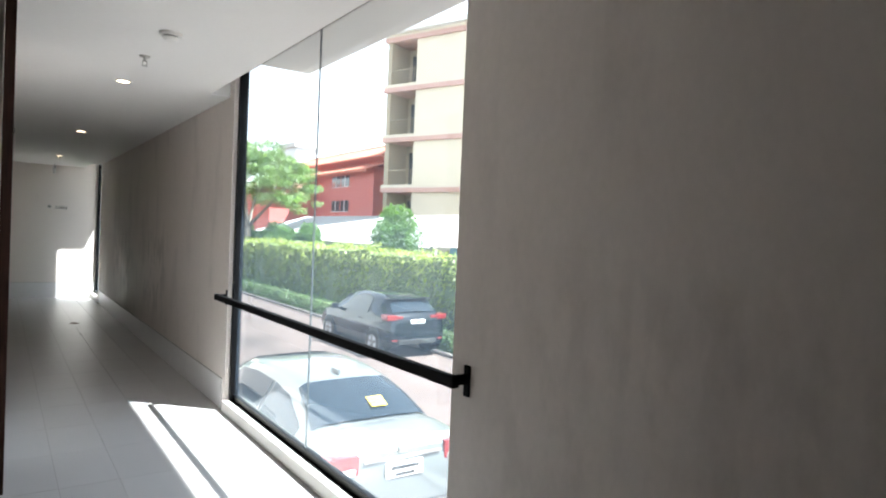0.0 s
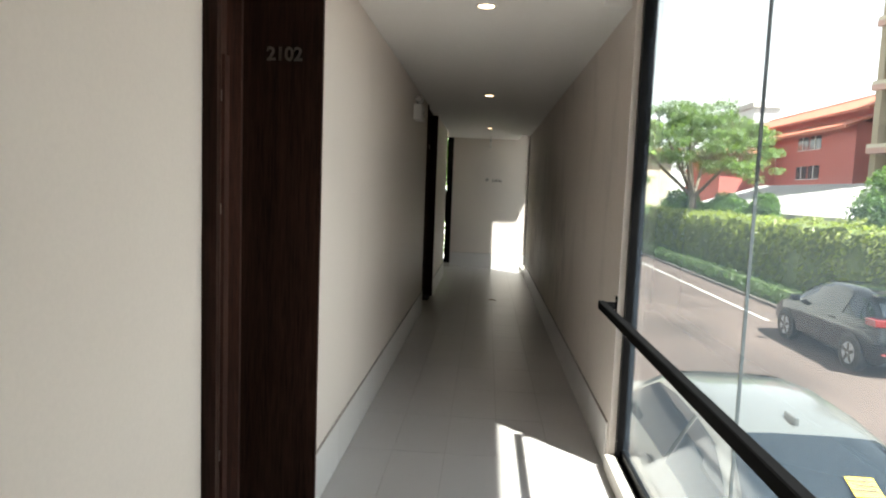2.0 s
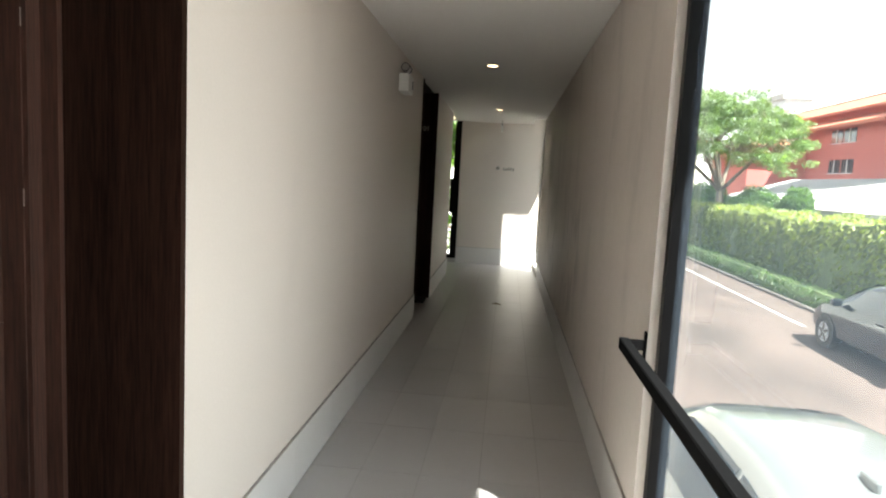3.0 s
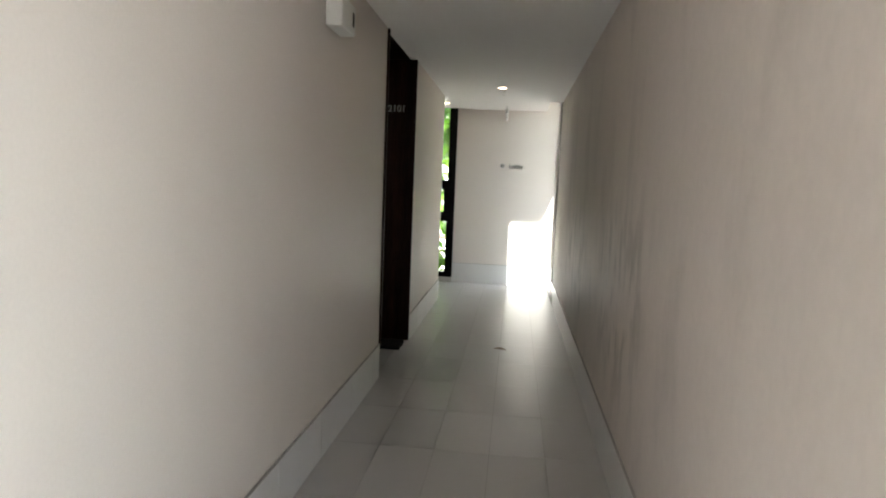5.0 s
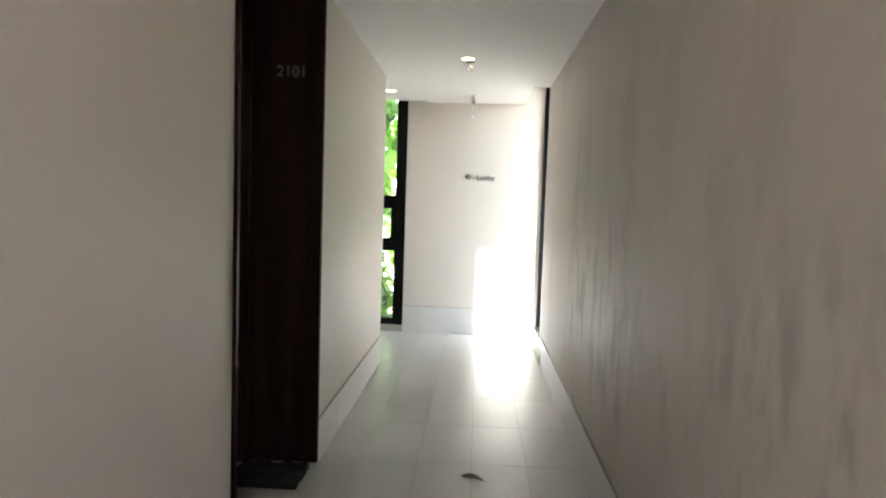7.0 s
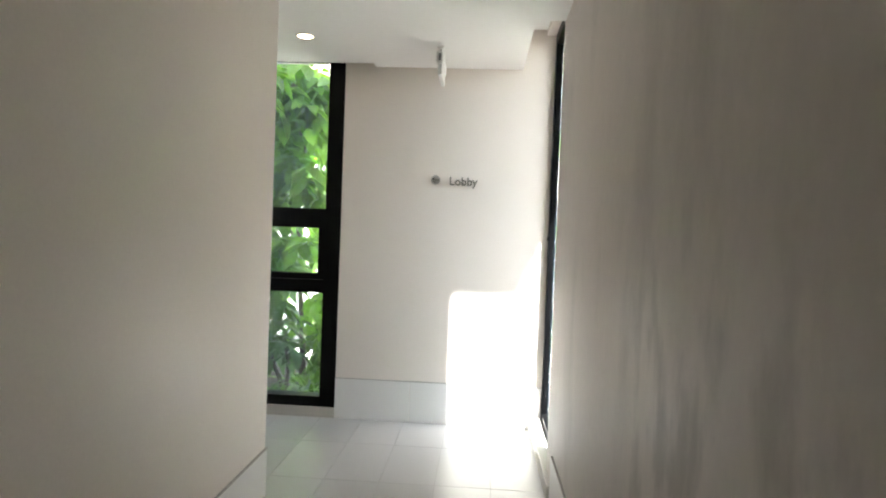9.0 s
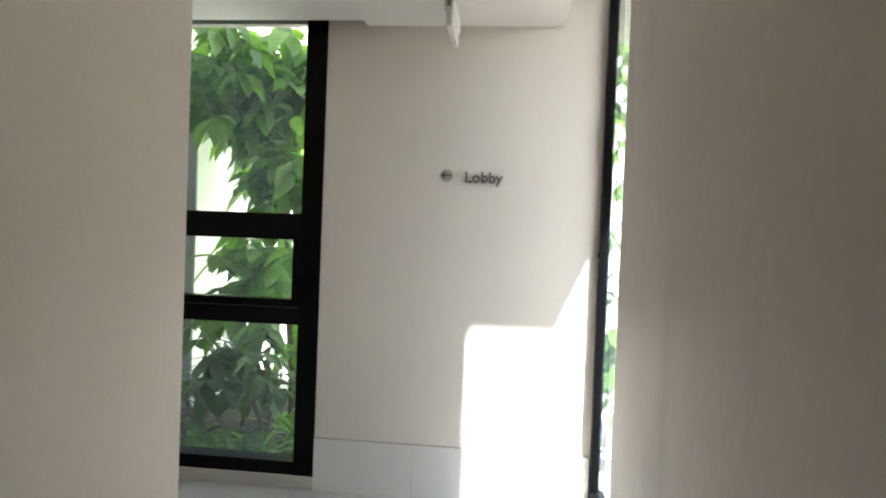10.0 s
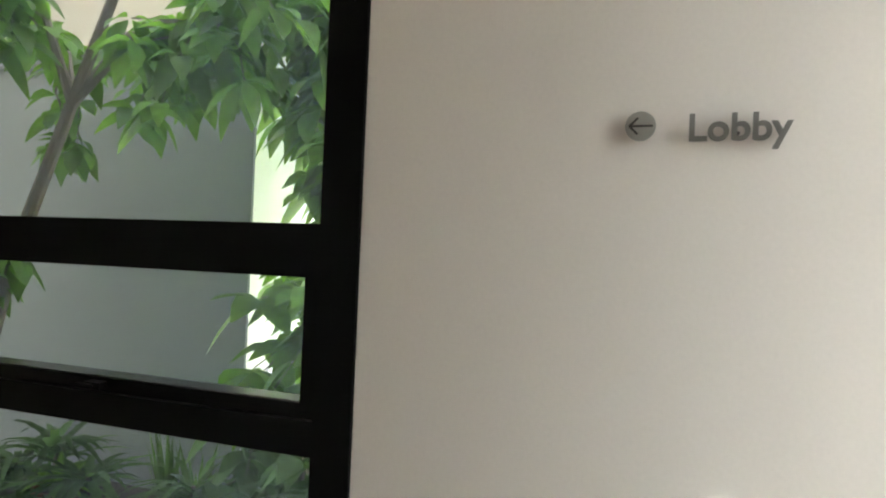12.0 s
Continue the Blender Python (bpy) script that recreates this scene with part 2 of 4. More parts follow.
def solid(name, bm, material, label, category, group="", kind="", smooth=False):
    return tagged(part(name, bm, material, None, "", smooth), label, category, group, kind)


def B(*a, **k):
    return box(bmesh.new(), *a, **k)


def boxes(*rows):
    bm = bmesh.new()
    for r in rows:
        box(bm, *r)
    return bm


# ---- setting ----
XL, XR = -1.512, 0.012         # plaster faces; the skirting stands at -1.5 and 0
X3 = -1.482                    # plaster face after the second door
XN = -1.54                    # plaster face before the first door
ZC = 2.59                      # corridor ceiling
ZH = 2.84                      # window heads
YE = 16.0                      # end wall
Y0 = -1.2                      # back of the corridor
W1A, W1B = 3.57, 6.73          # first window
W2A = 14.97                    # second window, to the end wall
A2, B2 = 4.94, 6.03            # alcove of the first door
A1, B1 = 11.13, 12.25          # alcove of the second door
YB = 14.59                     # branch to the lobby
OUT = 0.11                     # outer face of the right wall
EX0, EX1 = -4.56, -1.44        # end window


def structure(name, bm, material, label, category):
    return solid(name, bm, material, label, category, kind="structure")


# last three boxes: unseen piers added outside to block sun and sky
structure("wall_right", boxes((XR, OUT, Y0, W1A, 0, 2.95), (XR, OUT, W1B, W2A, 0, 2.95),
                              (XR, OUT, W1A, W1B, -0.3, 0.015), (XR, OUT, W1A, W1B, ZH, 2.95),
                              (XR, OUT, W2A, YE + 0.25, -0.3, 0.015), (XR, OUT, W2A, YE + 0.25, ZH, 2.95), (OUT, 0.135, 14.3, 15.25, -1.5, 3.6), (0.135, 0.40, 14.3, 14.98, -1.5, 13), (0.40, 0.78, 14.2, 14.6, -1.5, 13)),
          M_WALL_R, "beige textured plaster corridor wall with window openings and added unseen shading piers", "wall")
structure("wall_left_1", boxes((-2.2, XN, 2.7, A2 - 0.025, 0, 2.95)), M_WALL, "smooth beige plaster wall before the first door", "wall")
structure("wall_left_2", boxes((-2.2, XL, B2 + 0.03, A1 - 0.025, 0, 2.95)), M_WALL, "beige plaster wall between the two room doors", "wall")
structure("wall_left_3", boxes((-2.2, X3, B1 + 0.03, YB, 0, 2.95)), M_WALL, "beige plaster wall ending at the lobby turning", "wall")
structure("wall_left_back", boxes((-2.75, -2.2, 2.7, YB, 0, 2.95), (-2.75, -2.6, Y0, 2.7, 0, 2.95)), M_WALL, "plaster wall behind the door alcoves", "wall")
structure("wall_branch", boxes((-7.0, -2.75, YB - 0.2, YB, 0, 2.95)), M_WALL, "beige plaster wall of the lobby passage", "wall")
structure("wall_branch_end", boxes((-7.2, -7.0, YB - 0.2, YE + 0.25, 0, 2.95)), M_WALL, "beige plaster wall closing the lobby passage", "wall")
structure("wall_back", boxes((-2.75, OUT, Y0 - 0.2, Y0, 0, 2.95)), M_WALL, "beige plaster wall behind the walker", "wall")
structure("wall_end", boxes((EX1, 0.08, YE, YE + 0.25, 0, 2.95), (0.08, OUT, YE + 0.004, YE + 0.25, 0, 2.95)), M_WALL, "beige plaster end wall with the lobby sign", "wall")
structure("wall_end_far", boxes((-7.0, EX0, YE, YE + 0.25, 0, 2.95)), M_WALL, "beige plaster wall beside the courtyard window", "wall")
structure("wall_end_head", boxes((EX0, EX1, YE, YE + 0.25, 2.66, 2.95)), M_WALL, "plaster strip above the courtyard window", "wall")
structure("wall_end_foot", boxes((EX0, EX1, YE, YE + 0.25, -0.3, 0.055)), M_SILL, "low strip below the courtyard window", "wall")
structure("ceiling", boxes((-2.6, -0.15, Y0, 2.7, ZC, 2.72), (XN, -0.15, 2.7, W2A, ZC, 2.72), (-0.15, XR, Y0, W1A - 0.02, ZC, 2.72), (-0.15, XR, W1B + 0.12, W2A - 0.03, ZC, 2.72),
                           (-1.22, -0.15, W2A, YE, ZC, 2.72), (-7.0, XN, YB, 15.91, ZC, 2.72), (XN, -1.22, W2A, 15.91, ZC, 2.72), 
                           (-2.2, XN, A2 - 0.05, B2 + 0.04, ZC - 0.004, 2.72), (-2.2, XN, A1 - 0.05, B1 + 0.04, ZC - 0.004, 2.72),
                           (-7.0, OUT, Y0, YE, 2.88, 2.95)),
          M_CEIL, "white painted plaster ceiling with curtain pockets", "ceiling")
structure("floor", boxes((-2.6, 0.05, Y0, YE, -0.3, -0.004), (-7.0, -2.6, YB, YE, -0.3, -0.004)), M_GROUT, "tiled corridor floor in pale grey-beige", "floor")
structure("upper_storeys", boxes((-9, OUT - 0.004, -6, YE + 0.25, 2.96, 13)), M_FACADE, "rendered upper storeys of the building", "building")
structure("canopy_1", boxes((OUT, 0.64, -2, 6.72, 2.87, 3.1)), M_FACADE, "projecting concrete canopy above the wide window", "canopy")
structure("canopy_2", boxes((OUT, 0.68, 15.17, 17.2, 2.87, 3.1)), M_FACADE, "projecting concrete canopy above the corner window", "canopy")


# ---- windows ----
def pane(name, bm, parent):
    return part(name, bm, M_GLASS, parent)


def window_wide():
    w = thing("window_1", "floor-to-ceiling black-framed window with butt-jointed glass", "window", (0.1, 5.1, 0), kind="structure")
    part("window_frame", boxes((0.048, 0.114, W1B - 0.042, W1B, 0.03, ZH), (0.075, 0.114, W1A, W1A + 0.03, 0.03, ZH)), M_BLACK, w)
    part("window_head", boxes((0.06, 0.10, W1A, W1B, ZH - 0.06, ZH)), M_BLACK, w)
    bm = boxes((0.072, 0.11, W1A, W1B, 0.02, 0.13), (0.05, 0.072, W1A, W1B, 0.02, 0.085))
    part("bottom_track", bm, M_BLACK, w)
    part("window_sill", B(-0.012, 0.045, W1A, W1B, 0, 0.088, bevel=0.006, seg=2), M_SILL, w, "pale stone sill kerb")
    pane("pane", B(0.084, 0.094, W1A + 0.02, 5.2105, 0.12, ZH - 0.06), w)
    pane("pane", B(0.084, 0.094, 5.2145, W1B - 0.02, 0.12, ZH - 0.06), w)
    part("glass_joint", B(0.0835, 0.0945, 5.2105, 5.2145, 0.12, ZH - 0.06), M_SILICONE, w, "thin dark silicone joint")


def window_corner():
    w = thing("window_2", "narrow floor-to-ceiling black-framed corner window", "window", (0.1, 15.5, 0), kind="structure")
    part("window_frame", boxes((0.075, 0.122, YE - 0.05, YE, 0.1, ZH), (0.112, 0.134, 15.25, 15.262, 0.1, ZH)), M_BLACK, w)
    part("window_head", boxes((0.075, 0.15, 15.25, YE, ZH - 0.07, ZH)), M_BLACK, w)
    part("bottom_track", boxes((0.075, 0.15, 15.25, YE, 0.02, 0.13)), M_BLACK, w)
    part("window_sill", B(-0.012, 0.07, W2A - 0.25, YE - 0.02, 0, 0.088, bevel=0.006, seg=2), M_SILL, w, "pale stone sill kerb")
    part("window_latch", boxes((0.066, 0.078, YE - 0.045, YE - 0.032, 1.37, 1.40)), M_RAIL, w)
    pane("pane", B(0.112, 0.119, 15.262, YE - 0.05, 0.12, ZH - 0.06), w)


def window_court():
    w = thing("window_3", "black aluminium window with fixed panes and a middle awning sash", "window", (-3, YE, 0), kind="structure")
    y0, y1 = YE - 0.012, YE + 0.115
    zt = 2.665
    part("window_frame", boxes((EX1 - 0.115, EX1, y0, y1, 0.08, zt), (EX0, EX0 + 0.1, y0, y1, 0.08, zt)), M_BLACK, w)
    part("mullion", B(-3.15, -3.045, y0, y1, 0.08, zt), M_BLACK, w)
    part("window_head", B(EX0, EX1, y0 + 0.003, y1, 2.635, zt), M_BLACK, w)
    part("bottom_rail", B(EX0, EX1, y0 + 0.003, y1, 0.08, 0.155), M_BLACK, w)
    part("window_sill", B(EX0, EX1, y0 - 0.004, YE + 0.2, 0.056, 0.08), M_SILL, w)
    for a, b in ((-3.045, EX1 - 0.115), (EX0 + 0.1, -3.15)):
        part("transom", B(a, b, y0 + 0.003, y1, 1.41, 1.545), M_BLACK, w)
        part("transom", B(a, b, y0 + 0.003, y1, 0.925, 1.02), M_BLACK, w)
        s = part("sash", boxes((a, a + 0.05, y0 + 0.02, y1 - 0.01, 1.02, 1.41), (b - 0.05, b, y0 + 0.02, y1 - 0.01, 1.02, 1.41),
                               (a + 0.05, b - 0.05, y0 + 0.02, y1 - 0.01, 1.02, 1.062), (a + 0.05, b - 0.05, y0 + 0.02, y1 - 0.01, 1.40, 1.41)), M_BLACK, w)
        # thin plate added over the rail's top face to carry the highlight
        part("sash_glint_plate", B(a + 0.052, b - 0.052, y0 + 0.022, YE + 0.085, 1.062, 1.066, bevel=0.001), M_GLINT_PLATE, s, "glossy plate added on the sash rail for a daylight glint")
        c = (a + b) / 2
        bm = boxes((c - 0.03, c + 0.03, y0 - 0.012, y0 + 0.02, 1.03, 1.052))
        box(bm, c - 0.05, c + 0.012, y0 - 0.032, y0 - 0.012, 1.034, 1.048, bevel=0.004)
        part("sash_handle", bm, M_BLACK, s)
        for z0, z1, i in ((0.15, 0.93, 0), (1.06, 1.402, 0.045), (1.54, 2.64, 0)):
            pane("pane", B(a + i, b - i, YE + (0.086 if i else 0.02), YE + (0.094 if i else 0.028), z0, z1), w)


window_wide()
window_corner()
window_court()


# ---- doors in their alcoves ----
def text_mesh(s, size, depth):
    cu = bpy.data.curves.new("text", "FONT")
    cu.offset = size * 0.02
    cu.body, cu.size, cu.extrude, cu.align_x, cu.align_y = s, size, depth, "CENTER", "CENTER"
    ob = bpy.data.objects.new("text", cu)
    me = bpy.data.meshes.new_from_object(ob)
    bpy.data.objects.remove(ob)
    return me


def room_door(name, digits, a, b, wall_x, edge, num_x, num_z):
    d = thing(name, f"dark wooden room door {digits} in a deep wood-lined alcove", "door", (-1.75, (a + b) / 2, 0), kind="structure")
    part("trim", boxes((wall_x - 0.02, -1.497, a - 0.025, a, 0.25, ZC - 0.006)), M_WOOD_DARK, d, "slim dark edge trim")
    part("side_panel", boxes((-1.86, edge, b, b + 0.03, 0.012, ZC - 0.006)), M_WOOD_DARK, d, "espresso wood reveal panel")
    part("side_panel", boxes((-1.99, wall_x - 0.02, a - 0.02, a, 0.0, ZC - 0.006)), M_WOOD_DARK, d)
    part("door_jamb", boxes((-2.02, -1.862, b - 0.018, b + 0.03, 0, ZC - 0.006), (-2.02, -1.915, b - 0.07, b - 0.018, 0, 2.105), (-2.02, -1.93, b - 0.075, b - 0.07, 0, 2.105)), M_WOOD, d)
    part("door_jamb", boxes((-2.02, -1.93, a, a + 0.06, 0, 2.105)), M_WOOD, d)
    part("header_panel", boxes((-2.02, -1.93, a, b - 0.018, 2.105, ZC - 0.006)), M_WOOD, d)
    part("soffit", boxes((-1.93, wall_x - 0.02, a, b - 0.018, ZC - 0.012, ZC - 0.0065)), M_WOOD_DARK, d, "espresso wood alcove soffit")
    bm = boxes((-2.05, -2.0, a + 0.06, b - 0.075, 0.008, 2.10))
    for i in range(1, 4):
        box(bm, -2.0, -1.997, a + 0.06, b - 0.075, 2.10 * i / 4 - 0.26 + 0.262, 2.10 * i / 4 + 0.008)
    leaf = part("door_leaf", bm, M_LEAFDOOR, d)
    yl = b - 0.15
    if digits == "2101":
        part("lock_plate", boxes((-1.997, -1.985, yl - 0.03, yl + 0.03, 0.94, 1.18)), M_BLACK, leaf)
        h = cyl(bmesh.new(), -1.965, yl, 1.02, 0.011, 0.05, "x")
        box(h, -1.955, -1.935, yl - 0.12, yl + 0.012, 1.009, 1.031, bevel=0.006, seg=2)
        part("door_handle", h, M_RAIL, leaf, smooth=True)
        part("door_plaque", B(-1.997, -1.992, b - 0.26, b - 0.10, 1.27, 1.34, bevel=0.002), M_GREYP, leaf, "small grey plaque")
    for z in (0.25, 1.4, 1.9):
        part("strike", B(-1.934, -1.928, b - 0.074, b - 0.071, z, z + 0.05), M_CHROME, d)
    me = text_mesh(digits, 0.082, 0.004)
    me.materials.append(M_NUMBER)
    ob = new("door_number", me)
    ob.matrix_world = Matrix.Translation((num_x, b - 0.003, num_z)) @ Matrix.Rotation(radians(90), 4, "X")
    ob.parent = d
    ob.matrix_parent_inverse = d.matrix_world.inverted()
    ob["label"] = f"metal room number {digits}"
    return d


room_door("door_1", "2102", A2, B2, XN, -1.499, -1.67, 2.122)
room_door("door_2", "2101", A1, B1, XL, -1.472, -1.645, 2.146)


# ---- handrail ----
def handrail():
    r = thing("handrail", "black square steel handrail fixed across the wide window", "handrail", (-0.08, 4.9, 0.95))
    part("rail", B(-0.09, -0.052, 3.43, 6.765, 0.915, 0.962, bevel=0.004), M_RAIL, r)
    for y in (3.462, 6.748):
        br = part("bracket", boxes((-0.052, XR - 0.008, y - 0.012, y + 0.012, 0.92, 0.958)), M_RAIL, r)
        part("wall_plate", B(XR - 0.008, XR, y - 0.02, y + 0.02, 0.868, 0.994, bevel=0.006, seg=3), M_RAIL, br)


handrail()


# ---- ceiling and wall fittings ----
def tube(bm, pts, radii, seg=8):
    rings = []
    for i, p in enumerate(pts):
        d = (Vector(pts[min(i + 1, len(pts) - 1)]) - Vector(pts[max(i - 1, 0)])).normalized()
        a = d.cross(Vector((0.3, 0.9, 0.1))).normalized()
        b = d.cross(a)
        rings.append([bm.verts.new(Vector(p) + radii[i] * (math.cos(2 * math.pi * k / seg) * a + math.sin(2 * math.pi * k / seg) * b)) for k in range(seg)])
    for r, s in zip(rings, rings[1:]):
        for k in range(seg):
            bm.faces.new((r[k], r[(k + 1) % seg], s[(k + 1) % seg], s[k]))
    bm.faces.new(rings[-1])
    bm.faces.new(rings[0][::-1])
    return bm


def downlight(x, y):
    d = thing("downlight", "recessed round downlight with white rim in the ceiling", "downlight", (x, y, ZC), "corridor downlights")
    bm = bmesh.new()
    prof = [(0.046, -0.003), (0.052, -0.006), (0.062, -0.004), (0.066, 0.0), (0.046, 0.0)]
    n = 28
    rings = [[bm.verts.new((x + r * math.cos(2 * math.pi * k / n), y + r * math.sin(2 * math.pi * k / n), ZC + z)) for r, z in prof] for k in range(n)]
    for k in range(n):
        for j in range(len(prof) - 1):
            bm.faces.new((rings[k][j], rings[k][j + 1], rings[(k + 1) % n][j + 1], rings[(k + 1) % n][j]))
    part("rim", bm, M_WHITE, d, smooth=True)
    part("lens", cyl(bmesh.new(), x, y, ZC - 0.001, 0.046, 0.004), M_LAMP, d, "warm glowing lens")


for _x, _y in ((-0.79, 6.88), (-0.763, 10.25), (-0.743, 13.83), (-1.545, 15.3)):
    downlight(_x, _y)


def sprinkler(x, y):
    s = thing("sprinkler", "small chrome fire sprinkler under the ceiling", "sprinkler", (x, y, ZC), "ceiling sprinklers")
    part("escutcheon", cyl(bmesh.new(), x, y, ZC - 0.005, 0.03, 0.01, r2=0.034), M_CHROME, s, smooth=True)
    bm = cyl(bmesh.new(), x, y, ZC - 0.022, 0.008, 0.026, seg=12)
    box(bm, x - 0.014, x - 0.010, y - 0.003, y + 0.003, ZC - 0.062, ZC - 0.03)
    box(bm, x + 0.010, x + 0.014, y - 0.003, y + 0.003, ZC - 0.062, ZC - 0.03)
    box(bm, x - 0.014, x + 0.014, y - 0.003, y + 0.003, ZC - 0.036, ZC - 0.03)
    part("frame_arms", bm, M_CHROME, s)
    part("deflector", cyl(bmesh.new(), x, y, ZC - 0.064, 0.018, 0.004, seg=16), M_CHROME, s)


sprinkler(-0.795, 5.97)
sprinkler(-0.728, 13.96)


def smoke_detector(x, y):
    s = thing("smoke_detector", "round white smoke detector on the ceiling", "smoke detector", (x, y, ZC))
    part("base", cyl(bmesh.new(), x, y, ZC - 0.009, 0.060, 0.018, r2=0.062, seg=32), M_WHITE, s, smooth=True)
    part("vent_ring", cyl(bmesh.new(), x, y, ZC - 0.023, 0.040, 0.012, seg=32), M_GREYP, s)
    bm = cyl(bmesh.new(), x, y, ZC - 0.036, 0.030, 0.016, seg=32, r2=0.048)
    part("cap", bm, M_WHITE, s, smooth=True)


smoke_detector(-0.77, 5.33)


def emergency_light(y):
    x = XL
    s = thing("emergency_light", "white twin-head emergency light high on the wall", "emergency light", (x, y, 2.3))
    part("housing", B(x, x + 0.085, y - 0.13, y + 0.13, 2.245, 2.395, bevel=0.008, seg=2), M_WHITE, s)
    part("indicator_slot", B(x + 0.085, x + 0.087, y + 0.065, y + 0.095, 2.285, 2.355), M_BLACK, s)
    for dy in (-0.07, 0.07):
        h = part("lamp_head", cyl(bmesh.new(), x + 0.05, y + dy - 0.02, 2.445, 0.038, 0.06, "y", r2=0.028), M_WHITE, s, smooth=True)
        part("lamp_ring", cyl(bmesh.new(), x + 0.05, y + dy - 0.051, 2.445, 0.036, 0.004, "y"), M_BLACK, h)
        part("lamp_glass", cyl(bmesh.new(), x + 0.05, y + dy - 0.055, 2.445, 0.030, 0.006, "y"), M_CHROME, h)
        part("neck", cyl(bmesh.new(), x + 0.045, y + dy, 2.407, 0.010, 0.03), M_GREYP, h)
        part("cable", tube(bmesh.new(), [(x + 0.03, y + dy + 0.02, 2.393), (x + 0.022, y + dy + 0.045, 2.425), (x + 0.04, y + dy + 0.012, 2.45)], [0.004, 0.004, 0.004], 6), M_BLACK, h)


emergency_light(9.74)


def exit_sign():
    x, y0, y1 = -0.712, 15.42, 15.78
    s = thing("exit_sign", "slim white exit sign hung edge-on from the ceiling", "exit sign", (x, 15.6, ZC))
    part("housing", B(x - 0.022, x + 0.022, y0, y1, 2.475, 2.55, bevel=0.006), M_WHITE, s)
    part("end_slot", B(x - 0.008, x + 0.008, y0 - 0.002, y0, 2.49, 2.535), M_GREYP, s)
    part("panel", B(x - 0.012, x + 0.016, y0 + 0.01, y1 - 0.01, 2.405, 2.475, bevel=0.004), M_WHITE, s)
    for y in (15.5, 15.7):
        part("rod", cyl(bmesh.new(), x, y, 2.57, 0.006, 0.04), M_CHROME, s)
    part("mount", B(x - 0.02, x + 0.02, 15.46, 15.74, ZC - 0.008, ZC), M_WHITE, s)


exit_sign()


M_SIGN_LETTER = mat("sign_letter_metal", (0.20, 0.185, 0.17), 0.45, 0.6, var=0.1)


def lobby_sign():
    s = thing("lobby_sign", "raised metal wall sign with arrow disc reading Lobby", "sign", (-0.6, YE, 1.77))
    y = YE - 0.020
    disc = part("arrow_disc", cyl(bmesh.new(), -0.752, y, 1.781, 0.033, 0.006, "y", seg=36), M_SIGN, s)
    bm = boxes((-0.775, -0.726, y - 0.0045, y - 0.003, 1.7785, 1.7835))
    for sgn in (1, -1):
        g = bmesh.ops.create_cube(bm, size=1.0, matrix=Matrix.Translation((-0.767, y - 0.00375, 1.781 + sgn * 0.009)) @ Matrix.Rotation(radians(-45 * sgn), 4, "Y") @ Matrix.Diagonal((0.026, 0.0015, 0.005, 1)))
    part("arrow", bm, M_SIGN_DARK, disc)
    part("standoff", cyl(bmesh.new(), -0.752, YE - 0.0088, 1.781, 0.006, 0.0175, "y", seg=10), M_SIGN_DARK, disc)
    me = text_mesh("Lobby", 0.092, 0.004)
    xs = [v.co.x for v in me.vertices]
    k = 0.203 / (max(xs) - min(xs))
    me.materials.append(M_SIGN_LETTER)
    ob = new("letters", me)
    ob.matrix_world = Matrix.Translation((-0.552, y, 1.772)) @ Matrix.Rotation(radians(90), 4, "X") @ Matrix.Diagonal((k, k, 1, 1))
    ob.parent = s
    ob.matrix_parent_inverse = s.matrix_world.inverted()
    for x in (-0.645, -0.552, -0.468):
        part("standoff", cyl(bmesh.new(), x, YE - 0.0088, 1.762, 0.004, 0.0175, "y", seg=8), M_SIGN_DARK, s)


lobby_sign()


def doormat():
    bm = bmesh.new()
    nx, ny = 16, 12
    vs = [[bm.verts.new((-1.86 + 0.36 * i / (nx - 1) + 0.012 * noise.noise((j * .6, 3, 0)), 11.93 + 0.27 * j / (ny - 1) + 0.012 * noise.noise((i * .6, 0, 0)),
                         0.03 + 0.022 * noise.noise((i * 0.35, j * 0.35, 1)))) for j in range(ny)] for i in range(nx)]
    for i in range(nx - 1):
        for j in range(ny - 1):
            bm.faces.new((vs[i][j], vs[i + 1][j], vs[i + 1][j + 1], vs[i][j + 1]))
    ret = bmesh.ops.extrude_face_region(bm, geom=list(bm.faces))
    for v in ret["geom"]:
        if isinstance(v, bmesh.types.BMVert):
            v.co.z = 0.0
    bmesh.ops.recalc_face_normals(bm, faces=list(bm.faces))
    solid("doormat", bm, M_MAT, "crumpled black doormat in front of the room door", "doormat", smooth=True)


doormat()


def dry_leaf():
    bm = bmesh.new()
    n = 9
    rows = []
    for i in range(n):
        u = i / (n - 1)
        w = 0.016 * math.sin(math.pi * (0.06 + 0.9 * u)) ** 0.8
        x, y = -0.665 + 0.13 * u, 12.20 - 0.06 * u + 0.015 * math.sin(4 * u)
        rows.append([bm.verts.new((x, y - w, 0.004 + 0.008 * u * u)), bm.verts.new((x, y, 0.001 + 0.01 * u * u)), bm.verts.new((x, y + w, 0.006 + 0.014 * math.sin(3 * u)))])
    for a, b in zip(rows, rows[1:]):
        for j in (0, 1):
            bm.faces.new((a[j], b[j], b[j + 1], a[j + 1]))
    solid("dry_leaf", bm, mat("dry_leaf", (0.24, 0.19, 0.145), 0.8, var=0.3, scale=30), "curled brown dry leaf lying on the floor tiles", "leaf")


dry_leaf()

